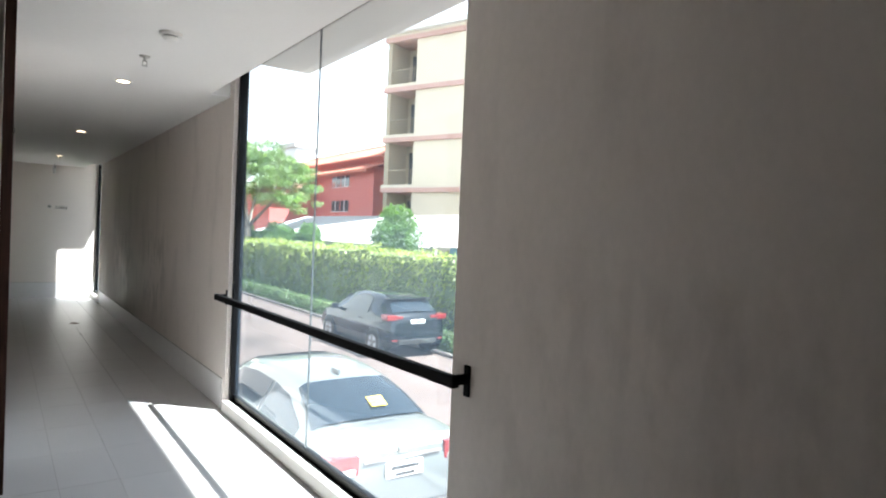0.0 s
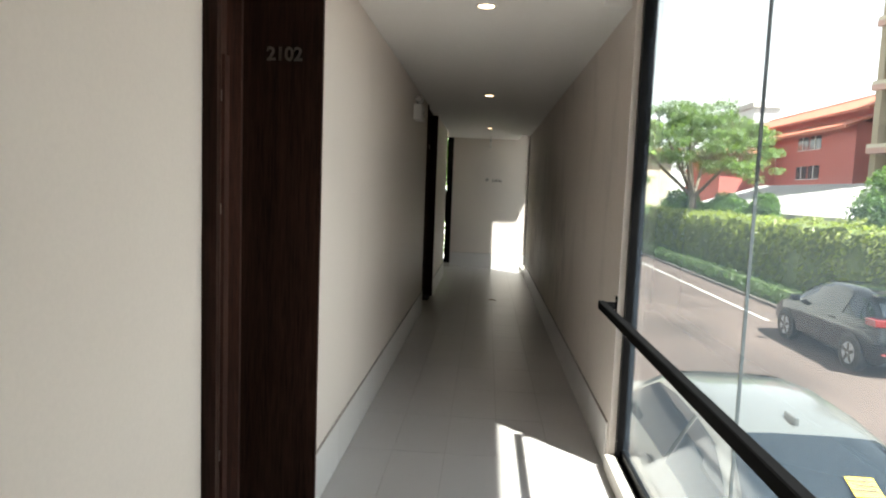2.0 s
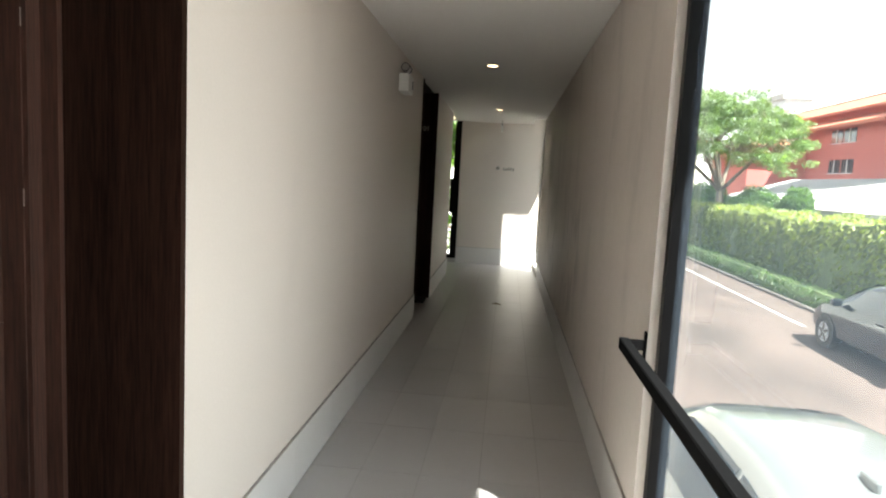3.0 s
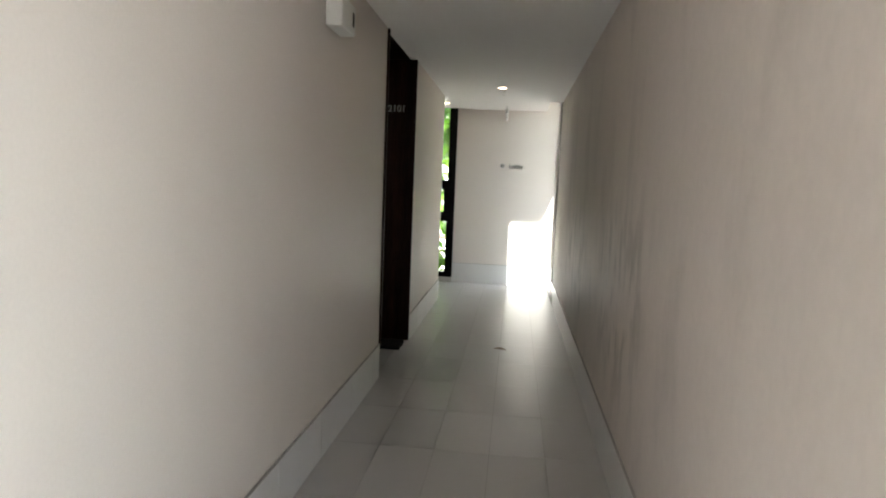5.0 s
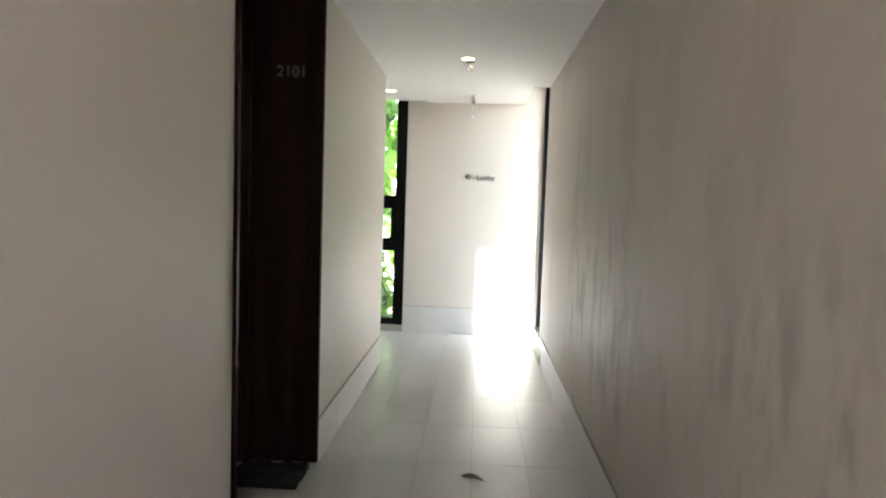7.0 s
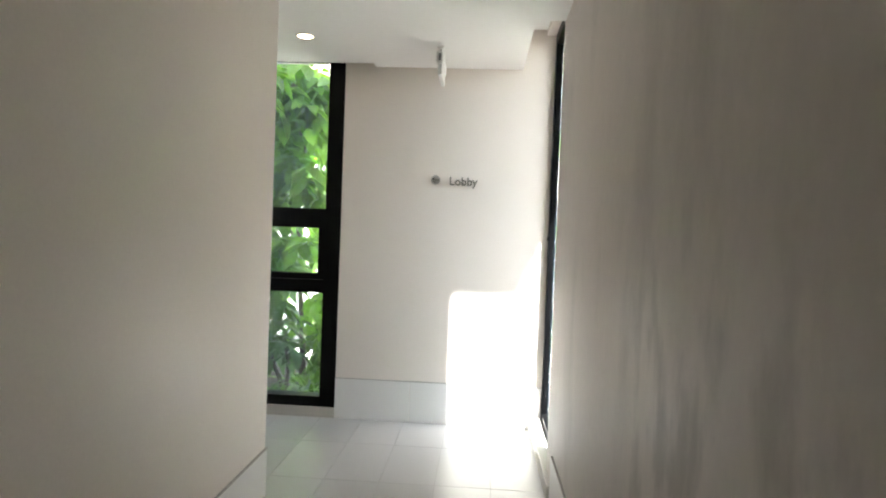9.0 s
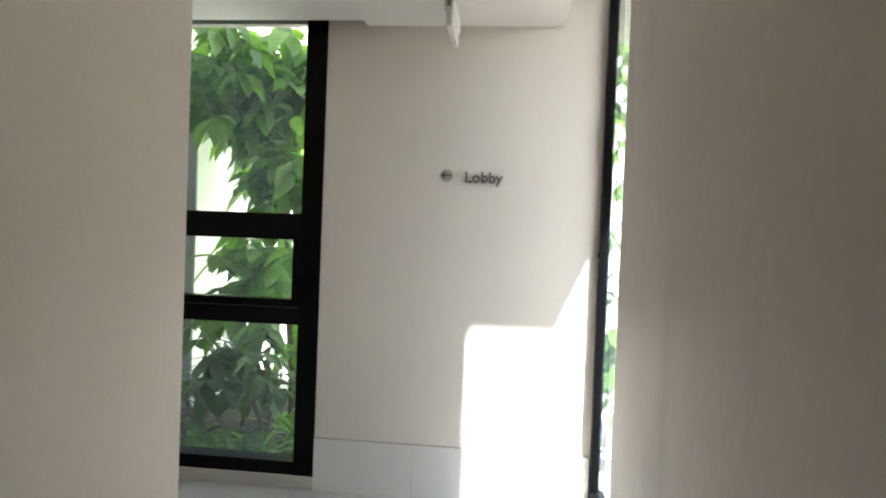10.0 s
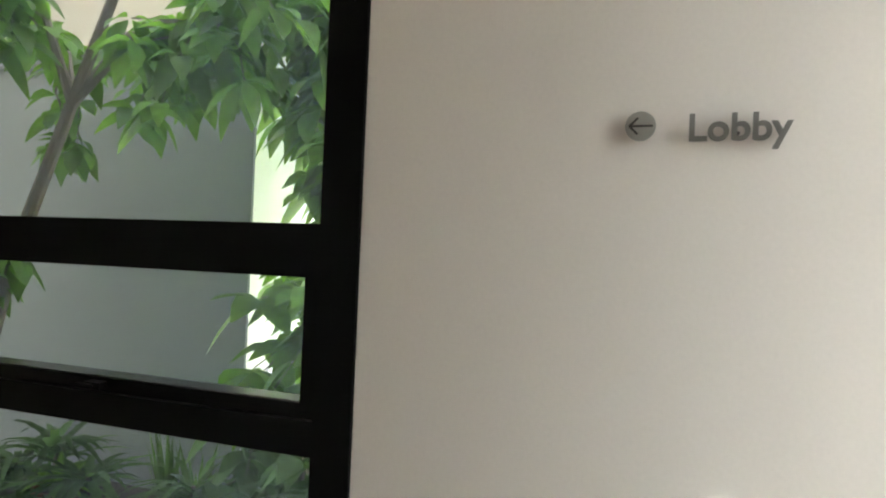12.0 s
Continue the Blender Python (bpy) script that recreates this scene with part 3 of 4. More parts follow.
# ---- outdoors: materials ----
M_PAVE = mat("court_paving", (0.42, 0.41, 0.39), 0.8, var=0.12, scale=1.2, fine=25, bump=0.1)
M_SOIL = mat("soil", (0.06, 0.045, 0.035), 0.95, var=0.4, scale=6, fine=60, bump=0.6)
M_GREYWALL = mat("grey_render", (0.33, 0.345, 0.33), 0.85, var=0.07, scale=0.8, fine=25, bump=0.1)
M_CREAM = mat("cream_render", (0.62, 0.55, 0.44), 0.8, var=0.06, scale=0.4, fine=15)
M_PINK = mat("pink_band", (0.50, 0.31, 0.27), 0.8, var=0.08, scale=0.6, fine=15)
# cream render darkened: the shade of the balcony recesses is in the colour
M_SHADE = mat("balcony_shade", (0.36, 0.30, 0.22), 0.8, var=0.1, scale=0.6, fine=15)
M_RED = mat("red_render", (0.50, 0.15, 0.13), 0.8, var=0.1, scale=0.4, fine=12)
M_ORANGE = mat("orange_roof", (0.42, 0.13, 0.08), 0.75, var=0.14, scale=0.5, fine=14)
M_BLUE = mat("blue_sheet", (0.09, 0.20, 0.30), 0.5, var=0.15, scale=1.0, fine=12)
M_SHEET = mat("white_sheet_roof", (0.66, 0.66, 0.65), 0.5, var=0.08, scale=0.5, fine=10)
M_DARKGLASS = mat("far_window_glass", (0.05, 0.065, 0.075), 0.12, var=0.2, scale=1.0, fine=4)
# dull green carrying the shade between the leaves of the tall hedge
M_HEDGE_IN = mat("hedge_inside_shade", (0.085, 0.12, 0.045), 0.9, var=0.5, scale=5, fine=30)
M_HEDGE = leaf_mat("hedge_leaf", (0.205, 0.235, 0.088))
M_HEDGE_LOW = leaf_mat("low_hedge_leaf", (0.055, 0.105, 0.035))
M_LEAF = leaf_mat("court_leaf", (0.15, 0.255, 0.065), through=(1.65, 1.95, 0.62))
# court_leaf darkened, so the leaning tree's shade is in its colour
M_LEAF_SHADED = leaf_mat("shaded_leaf", (0.115, 0.21, 0.052), through=(1.65, 1.95, 0.62))
M_LEAF_DK = leaf_mat("shrub_leaf", (0.085, 0.15, 0.065))
# leaf green paled, with the distance haze put into the colour
M_LEAF_FAR = leaf_mat("far_hazed_leaf", (0.15, 0.215, 0.125))
M_BARK = mat("bark", (0.16, 0.13, 0.105), 0.9, var=0.35, scale=8, fine=60, bump=0.5, bump_scale=40, stretch=(1, 1, 0.4))
M_TERRA = mat("terracotta", (0.30, 0.13, 0.07), 0.8, var=0.2, scale=6, fine=60)
M_SILVER = mat("silver_paint", (0.135, 0.147, 0.147), 0.3, 0.4, var=0.02, scale=2, fine=200, coat=0.8)
M_DARKCAR = mat("graphite_paint", (0.0045, 0.0075, 0.0105), 0.12, 0.0, var=0.04, scale=2, fine=200, spec=0.45)
M_CARGLASS = mat("car_glass", (0.010, 0.016, 0.022), 0.05, var=0.05, scale=2, spec=0.4)
M_TYRE = mat("tyre", (0.018, 0.018, 0.018), 0.85, var=0.2, fine=80)
M_RIM = mat("alloy", (0.42, 0.42, 0.43), 0.3, 0.9, var=0.05)
M_TAIL = mat("tail_lens", (0.17, 0.016, 0.018), 0.12, var=0.1, scale=8, coat=0.6)
M_CLEAR = mat("clear_lens", (0.62, 0.58, 0.56), 0.12, var=0.1, scale=8, coat=0.6)
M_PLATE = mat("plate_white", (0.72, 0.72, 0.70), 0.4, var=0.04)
M_INK = mat("ink", (0.03, 0.03, 0.03), 0.6, var=0.1)
M_YELLOW = mat("yellow_card", (0.72, 0.52, 0.05), 0.6, var=0.06)
M_TRIMBLK = mat("black_trim", (0.02, 0.02, 0.02), 0.5, var=0.1)
M_WOODEN = mat("weathered_wood", (0.16, 0.10, 0.065), 0.8, var=0.25, scale=4, fine=40, stretch=(1, 6, 6))
M_PALEPAVE = mat("pale_concrete", (0.56, 0.54, 0.51), 0.8, var=0.12, scale=0.9, fine=20, bump=0.1)
M_KERB = mat("old_kerb", (0.17, 0.15, 0.135), 0.85, var=0.25, scale=2, fine=30)

GZ = -1.5                      # drive level
CZ = -0.25                     # courtyard level
structure("ground", boxes((-600, 600, -600, 600, GZ - 0.3, GZ)), M_ASPHALT, "worn reddish-grey concrete drive", "ground")
structure("courtyard_floor", boxes((-10, 0.3, YE + 0.25, 30, GZ, CZ)), M_PAVE, "pale raised courtyard paving", "pavement")
structure("side_paving", boxes((0.3, 2.2, 16.4, 24.9, GZ, GZ + 0.03)), M_PALEPAVE, "pale sunlit concrete beside the building", "pavement")
structure("planting_bed", boxes((-9.5, -1.2, YE + 0.6, 18.9, CZ, CZ + 0.06)), M_SOIL, "dark soil bed under the courtyard plants", "soil")
structure("plinth", boxes((0.02, OUT - 0.002, -6, YE + 0.25, GZ, -0.3), (-9, 0.02, -6, YE + 0.25, GZ, -0.31)), M_FACADE, "rendered plinth under the corridor", "plinth")
for _i, (_a, _b) in enumerate(((-6.0, 8.6), (11.2, 15.0), (19.9, 48.0))):
    part("lane_line", B(6.60, 6.69, _a, _b, GZ + 0.002, GZ + 0.006), M_LINE, bpy.data.objects["ground"])
structure("kerb", B(7.75, 7.9, -10, 70, GZ, GZ + 0.08, bevel=0.02), M_KERB, "low concrete kerb along the hedge", "kerb")


# ---- plants ----
def blades(rows, shape, material, name):
    """One mesh of leaf blades. rows: base, direction, up, length, width, droop. shape: (along, half width) outline stations."""
    verts, faces = [], []
    for base, way, up, length, width, droop in rows:
        base, way = Vector(base), Vector(way).normalized()
        side = way.cross(Vector(up))
        if side.length < 1e-3:
            side = way.cross(Vector((1, 0, 0)))
        side.normalize()
        nrm = side.cross(way)
        i0 = len(verts)
        for u, w in shape:
            c = base + way * (length * u) - Vector((0, 0, 1)) * (droop * length * u * u)
            for s, lift in ((-1, 0.25), (0, 0), (1, 0.25)):
                verts.append(c + side * (s * w * width) + nrm * (lift * w * width))
        for k in range(len(shape) - 1):
            a = i0 + 3 * k
            faces += [(a, a + 3, a + 4, a + 1), (a + 1, a + 4, a + 5, a + 2)]
    me = bpy.data.meshes.new(name)
    me.from_pydata([tuple(v) for v in verts], [], faces)
    me.materials.append(material)
    me.shade_smooth()
    return me


OVAL = ((0, 0.02), (0.2, 0.30), (0.45, 0.5), (0.72, 0.38), (1, 0.02))
SMALL = ((0, 0.05), (0.5, 0.5), (1, 0.03))
STRAP = ((0, 0.35), (0.25, 0.5), (0.5, 0.48), (0.75, 0.32), (1, 0.02))


def mesh_part(name, me, parent, label=""):
    ob = new(name, me)
    ob.parent = parent
    if parent is not None:
        ob.matrix_parent_inverse = parent.matrix_world.inverted()
    if label:
        ob["label"] = label
    return ob


def rnd(rng, s=1.0):
    return Vector((rng.uniform(-s, s), rng.uniform(-s, s), rng.uniform(-s, s)))


def whorl(rng, tip, n, length, out):
    """Leaves that fan from a twig's tip and hang."""
    for k in range(n):
        a = 2 * math.pi * k / n + rng.uniform(-0.5, 0.5)
        way = Vector((math.cos(a), math.sin(a), rng.uniform(-0.9, 0.35)))
        out.append((Vector(tip) + way * 0.02, way, (rng.uniform(-.5, .5), rng.uniform(-.5, .5), 1), length * rng.uniform(0.7, 1.15), length * rng.uniform(0.5, 0.66), rng.uniform(0.2, 0.8)))


def court_tree(name, label, seed, base, lean, height, spread, boxes_at, n_tip, leaf, mat_leaf, r0=0.06):
    """A small courtyard tree: leaning trunk, limbs to clumps, hanging leaves."""
    rng = random.Random(seed)
    t = thing(name, label, "tree", base)
    b = Vector(base)
    pts = [b + Vector((lean[0] * u + 0.06 * math.sin(5 * u + seed), lean[1] * u + 0.05 * math.cos(4 * u), height * u)) for u in (0, .15, .3, .45, .6, .8, 1)]
    bm = tube(bmesh.new(), pts, [r0 * (1 - 0.6 * i / 6) for i in range(7)], 10)
    rows = []
    for (x0, x1, y0, y1, z0, z1, n) in boxes_at:
        hub = Vector(((x0 + x1) / 2, (y0 + y1) / 2, (z0 + z1) / 2 + 0.15))
        st = min(pts[2:], key=lambda p: (p - hub).length + abs(p.z - hub.z + 0.4))
        mid = (st + hub) / 2 + Vector((0, 0, 0.18))
        tube(bm, [st, mid, hub], [r0 * 0.45, r0 * 0.3, r0 * 0.16], 6)
        for _ in range(n):
            tip = Vector((rng.uniform(x0, x1), rng.uniform(y0, y1), rng.uniform(z0, z1)))
            m2 = (hub + tip) / 2 + rnd(rng, 0.08)
            tube(bm, [hub, m2, tip], [r0 * 0.13, r0 * 0.09, 0.003], 4)
            whorl(rng, tip, n_tip, leaf, rows)
            whorl(rng, m2, 3, leaf, rows)
    part("trunk", bm, M_BARK, t, smooth=True)
    mesh_part("crown", blades(rows, OVAL, mat_leaf, "crown"), t)
    return t


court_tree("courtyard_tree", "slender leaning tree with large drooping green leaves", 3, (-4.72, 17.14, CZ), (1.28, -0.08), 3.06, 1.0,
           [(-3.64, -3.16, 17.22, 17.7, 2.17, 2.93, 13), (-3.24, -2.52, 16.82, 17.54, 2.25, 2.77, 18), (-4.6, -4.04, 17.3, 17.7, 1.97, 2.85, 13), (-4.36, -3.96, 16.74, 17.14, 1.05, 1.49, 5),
            (-2.76, -2.2, 16.74, 17.38, 2.37, 2.93, 13), (-4.12, -3.56, 16.58, 17.06, 2.33, 2.77, 9)], 6, 0.185, M_LEAF_SHADED, 0.062)
court_tree("courtyard_tree", "leafy sapling close to the passage window", 8, (-2.25, 17.75, CZ), (0.1, 0.0), 3.1, 1.0,
           [(-2.7, -1.9, 17.2, 17.9, 2.2, 3.1, 34), (-2.6, -1.95, 17.2, 17.9, 1.45, 2.2, 22), (-2.75, -1.95, 17.2, 17.8, 0.75, 1.4, 22), (-2.0, -1.3, 17.3, 18.1, 1.7, 3.0, 18), (-2.95, -2.2, 17.4, 18.3, 1.9, 3.1, 30)], 6, 0.235, M_LEAF, 0.035)
court_tree("courtyard_tree", "broad green tree beyond the corner window", 15, (1.9, 20.6, GZ), (0.2, 0.1), 5.4, 1.0,
           [(1.0, 2.3, 19.6, 21.4, 1.6, 3.2, 34), (2.2, 3.4, 19.8, 21.6, 1.2, 2.8, 30), (1.2, 2.4, 19.6, 20.6, 0.2, 1.1, 22), (0.9, 1.6, 18.4, 19.4, 0.8, 1.6, 10), (0.7, 2.3, 19.8, 21.4, 2.7, 4.1, 44), (2.2, 3.6, 19.8, 21.6, 2.6, 3.9, 28)], 7, 0.2, M_LEAF_FAR)


court_tree("courtyard_tree", "sunlit leafy tree behind the courtyard bed", 29, (-2.6, 20.3, CZ), (0.1, 0.0), 3.4, 1.0,
           [(-3.0, -2.3, 19.4, 20.6, 1.8, 3.4, 38), (-2.5, -1.5, 19.4, 20.6, 1.6, 3.3, 42), (-3.0, -1.8, 19.6, 20.6, 0.7, 1.6, 34)], 6, 0.2, M_LEAF, 0.05)


court_tree("courtyard_tree", "young leafy tree just outside the corner window", 41, (1.15, 18.4, GZ), (0.1, 0.1), 4.3, 1.0,
           [(0.35, 1.4, 17.6, 18.6, 1.7, 2.6, 16), (0.35, 1.5, 17.7, 18.8, 0.7, 1.7, 28), (0.4, 1.4, 17.6, 18.6, -0.1, 0.7, 24), (1.2, 2.4, 17.2, 18.4, 1.4, 3.0, 12)], 6, 0.19, M_LEAF, 0.03)


court_tree("courtyard_shrub", "dark leafy shrub at the foot of the courtyard window", 53, (-2.25, 17.3, CZ + 0.05), (-0.1, 0.05), 0.9, 0.6,
           [(-2.75, -2.35, 17.0, 17.5, 0.1, 0.75, 8), (-2.4, -2.1, 17.0, 17.5, 0.15, 0.9, 7), (-3.0, -2.5, 17.2, 17.8, 0.0, 0.5, 7)], 6, 0.2, M_LEAF_DK, 0.022)
court_tree("courtyard_shrub", "fresh green leafy shrub beside the courtyard paving", 57, (-1.95, 17.75, CZ + 0.02), (0.05, 0.0), 0.85, 0.6,
           [(-2.2, -1.65, 17.45, 18.0, -0.1, 0.45, 11), (-2.15, -1.7, 17.5, 18.0, 0.4, 0.85, 8)], 6, 0.19, M_LEAF, 0.02)


def strap_plant(name, label, seed, at, n, length, width, droop, material, tall=0.0, upright=0.3):
    rng = random.Random(seed)
    t = thing(name, label, "plant", at)
    rows = []
    z = at[2] + tall
    for k in range(n):
        a = rng.uniform(0, 6.283)
        up = rng.uniform(upright, upright + 0.9)
        way = Vector((math.cos(a), math.sin(a), up))
        rows.append(((at[0] + 0.02 * math.cos(a), at[1] + 0.02 * math.sin(a), z - rng.uniform(0, 0.3) * tall), way, (0, 0, 1), length * rng.uniform(0.6, 1.1), width * rng.uniform(0.8, 1.2), droop * rng.uniform(0.5, 1.3)))
    mesh_part("leaves", blades(rows, STRAP, material, "leaves"), t)
    if tall:
        part("stem", tube(bmesh.new(), [at, (at[0] + 0.03, at[1], at[2] + tall * 0.5), (at[0], at[1], z)], [0.02, 0.018, 0.014]), M_BARK, t, smooth=True)
    return t


_r = random.Random(78)
for _i in range(12):
    strap_plant("strap_leaf_plant", "low arching green strap-leaf plant in the courtyard bed", 300 + _i, (-4.6 + 0.27 * _i + _r.uniform(-.1, .1), _r.uniform(16.62, 16.95), CZ + 0.05), 40, 0.46, 0.045, 0.7, M_LEAF_DK if _i % 2 else M_LEAF, upright=0.35)
for _i in range(18):
    strap_plant("strap_leaf_plant", "low arching green strap-leaf plant in the courtyard bed", 100 + _i, (_r.uniform(-4.8, -1.7), _r.uniform(16.6, 17.5), CZ + 0.05), 38, 0.62, 0.04, 0.7, M_LEAF_DK if _i % 3 else M_LEAF, upright=0.5)
for _x, _y, _h in ((-2.5, 17.5, 0.75), (-2.85, 17.9, 0.55), (-2.2, 17.25, 0.5), (-3.0, 17.3, 0.4)):
    strap_plant("dracaena", "dark narrow-leaved dracaena on a thin stem", int(-_x * 100), (_x, _y, CZ + 0.05), 44, 0.5, 0.032, 0.55, M_LEAF_DK, tall=_h, upright=0.1)
for _i in range(5):
    strap_plant("dracaena", "dark narrow-leaved dracaena on a thin stem", 500 + _i, (-4.6 + 0.19 * _i, 17.32 + 0.09 * (_i % 3), CZ + 0.05), 40, 0.5, 0.05, 0.6, M_LEAF_DK, tall=0.18 + 0.12 * (_i % 3), upright=0.2)
for _x, _y in ((-3.3, 17.72), (-3.48, 17.68)):
    strap_plant("snake_plant", "stiff upright snake plant against the grey wall", int(-_x * 97), (_x, _y, CZ + 0.05), 15, 0.56, 0.034, 0.02, M_LEAF_DK, upright=3.0)


def flower_pot(at, r, h, material, label):
    p = thing("flower_pot", label, "pot", at)
    x, y, z = at
    bm = bmesh.new()
    prof = [(0.68, 0), (0.95, 0.82), (1.06, 0.83), (1.06, 1.0), (0.93, 1.0), (0.88, 0.9)]
    n = 20
    rings = [[bm.verts.new((x + r * q * math.cos(6.28319 * k / n), y + r * q * math.sin(6.28319 * k / n), z + h * e)) for q, e in prof] for k in range(n)]
    for k in range(n):
        for j in range(len(prof) - 1):
            bm.faces.new((rings[k][j], rings[(k + 1) % n][j], rings[(k + 1) % n][j + 1], rings[k][j + 1]))
    part("pot", bm, material, p, smooth=True)
    part("soil", cyl(bmesh.new(), x, y, z + h * 0.88, r * 0.9, 0.01), M_SOIL, p)


flower_pot((-4.55, 17.15, CZ + 0.06), 0.17, 0.3, M_PLATE, "white flower pot among the courtyard plants")
flower_pot((-4.0, 17.35, CZ + 0.06), 0.13, 0.22, M_TERRA, "terracotta flower pot among the courtyard plants")
flower_pot((-2.0, 18.35, CZ + 0.06), 0.15, 0.25, M_PLATE, "white flower pot among the courtyard plants")
for _x, _y, _s in ((-4.55, 17.15, 1), (-4.0, 17.35, 2), (-2.0, 18.35, 3)):
    strap_plant("potted_plant", "small leafy plant growing in the pot", _s, (_x, _y, CZ + 0.26), 26, 0.36, 0.05, 0.5, M_LEAF, upright=0.4)


def bench():
    b = thing("garden_bench", "low weathered wooden slatted bench in the courtyard", "bench", (-1.8, 18.5, CZ))
    for i in range(3):
        part("slat", B(-2.35, -1.35, 18.75 + 0.11 * i, 18.84 + 0.11 * i, CZ + 0.40, CZ + 0.43), M_WOODEN, b)
    for x in (-2.25, -1.5):
        part("leg", boxes((x, x + 0.06, 18.77, 18.83, CZ, CZ + 0.40), (x, x + 0.06, 18.98, 19.04, CZ, CZ + 0.40)), M_WOODEN, b)
    part("back_rail", B(-2.35, -1.35, 19.07, 19.1, CZ + 0.62, CZ + 0.70), M_WOODEN, b)
    for x in (-2.25, -1.5):
        part("back_post", B(x, x + 0.06, 19.1, 19.14, CZ, CZ + 0.72), M_WOODEN, b)


bench()


def neighbour():
    h = thing("neighbour_house", "plain rendered house wall facing the courtyard", "house", (-7, 21, CZ))
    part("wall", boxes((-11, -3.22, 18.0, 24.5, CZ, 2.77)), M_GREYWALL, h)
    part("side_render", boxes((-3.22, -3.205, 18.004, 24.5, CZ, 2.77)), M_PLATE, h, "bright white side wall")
    part("roof_edge", boxes((-11, -3.09, 17.94, 24.5, 2.77, 2.87)), M_FACADE, h)
    part("upper_wall", boxes((-11, -3.64, 18.5, 24.5, 2.87, 6.0)), M_CREAM, h)
    g = thing("garden_wall", "white rendered wall closing the courtyard", "wall", (0, 25, GZ))
    part("wall", boxes((-3.2, 4.5, 25.0, 25.2, GZ, 3.4)), M_PLATE, g)
    part("coping", boxes((-3.2, 4.55, 24.95, 25.25, 3.4, 3.46)), M_FACADE, g)


neighbour()


# ---- hedges and far trees ----
def hedge(name, label, x0, x1, y0, y1, z0, z1, n, leaf, material, seed, bump):
    rng = random.Random(seed)
    h = thing(name, label, "hedge", (x0, (y0 + y1) / 2, z0), kind="stuff")
    bm = bmesh.new()
    ny = int((y1 - y0) / 0.5)
    rings = []
    for i in range(ny + 1):
        y = y0 + (y1 - y0) * i / ny
        j = lambda k: bump * noise.noise((y * 0.9, k * 3.1, seed))
        rings.append([bm.verts.new(v) for v in ((x0 + j(0), y, z0), (x0 + j(1), y, (z0 + z1) / 2), (x0 + 0.12 + j(2), y, z1 - 0.08 + j(3)), (x1 - 0.1, y, z1 - 0.05 + j(4)), (x1, y, z0))])
    for a, b in zip(rings, rings[1:]):
        for k in range(4):
            bm.faces.new((a[k], b[k], b[k + 1], a[k + 1]))
    # core sheet coloured for the shade behind the leaves
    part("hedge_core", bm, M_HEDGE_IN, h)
    rows = []
    for _ in range(n):
        y = y0 + (y1 - y0) * rng.random() ** 1.25
        top = rng.random() < 0.3
        wob = bump * noise.noise((y * 0.9, 2.0, seed)) + 0.5 * bump * noise.noise((y * 2.3, 5.0, seed))
        if top:
            p = (rng.uniform(x0, x1), y, z1 + wob + rng.uniform(-0.10, 0.06))
            way = (rng.uniform(-1, 0.5), rng.uniform(-1, 1), rng.uniform(0.1, 1))
        else:
            z = rng.uniform(z0, z1)
            p = (x0 + wob * 0.6 + bump * 0.5 * noise.noise((y * 1.7, z * 2.5, seed)) + rng.uniform(-0.08, 0.05), y, z)
            way = (rng.uniform(-1, -0.1), rng.uniform(-1, 1), rng.uniform(-0.9, 0.5))
        k = leaf * rng.uniform(0.6, 1.3) * (0.75 + 0.5 * (y - y0) / (y1 - y0))
        rows.append((p, way, (rng.uniform(-.6, .6), rng.uniform(-.6, .6), 1), k, k * 0.55, 0.3))
    mesh_part("hedge_leaves", blades(rows, SMALL, material, "hedge_leaves"), h)


hedge("clipped_hedge", "low clipped dark green hedge along the drive", 7.95, 8.5, 6, 60, GZ, -0.93, 9000, 0.10, M_HEDGE_LOW, 5, 0.05)
hedge("tall_hedge", "tall leafy yellow-green hedge with uneven hanging shoots", 9.0, 10.0, 6, 70, GZ, 0.92, 30000, 0.15, M_HEDGE, 9, 0.26)


def far_tree(name, label, base, height, clumps, n, leaf, trunk_r, seed, material=M_LEAF_FAR, fork=0.35, limbs=99):
    """clumps: offsets and radii of leaf masses."""
    rng = random.Random(seed)
    t = thing(name, label, "tree", base)
    b = Vector(base)
    f = b + Vector((rng.uniform(-.1, .1), rng.uniform(-.1, .1), height * fork))
    bm = tube(bmesh.new(), [b, (b + f) / 2 + rnd(rng, trunk_r), f], [trunk_r * 1.25, trunk_r, trunk_r * 0.85], 8)
    rows, ends = [], []
    vol = sum(r[3] * r[3] for r in clumps)
    for cx, cy, cz, r, flat in clumps:
        c = b + Vector((cx, cy, cz))
        if len(ends) < limbs:
            tube(bm, [f, (f + c) / 2 + Vector((0, 0, -0.12 * r)) + rnd(rng, 0.2 * r), c], [trunk_r * 0.5, trunk_r * 0.3, trunk_r * 0.1], 6)
            ends.append(((f + c) / 2, c))
        else:
            a = min((e.lerp(g, 0.45) for e, g in ends), key=lambda v: (v - c).length)
            tube(bm, [a, (a + c) / 2 + rnd(rng, 0.15), c], [trunk_r * 0.13, trunk_r * 0.08, trunk_r * 0.03], 4)
        for _ in range(int(n * r * r / vol)):
            d = rnd(rng).normalized() * (rng.random() ** 0.45) * r * (1 + 0.35 * noise.noise((cx * 3 + rng.random(), cy * 3, cz)))
            p = c + Vector((d.x, d.y, d.z * flat))
            k = leaf * rng.uniform(0.6, 1.4)
            rows.append((p, rnd(rng) + d.normalized() * 0.5, rnd(rng) + Vector((0, 0, 1)), k, k * 0.5, 0.2))
    part("trunk", bm, M_BARK, t, smooth=True)
    mesh_part("crown", blades(rows, SMALL, material, "crown"), t)
    return t


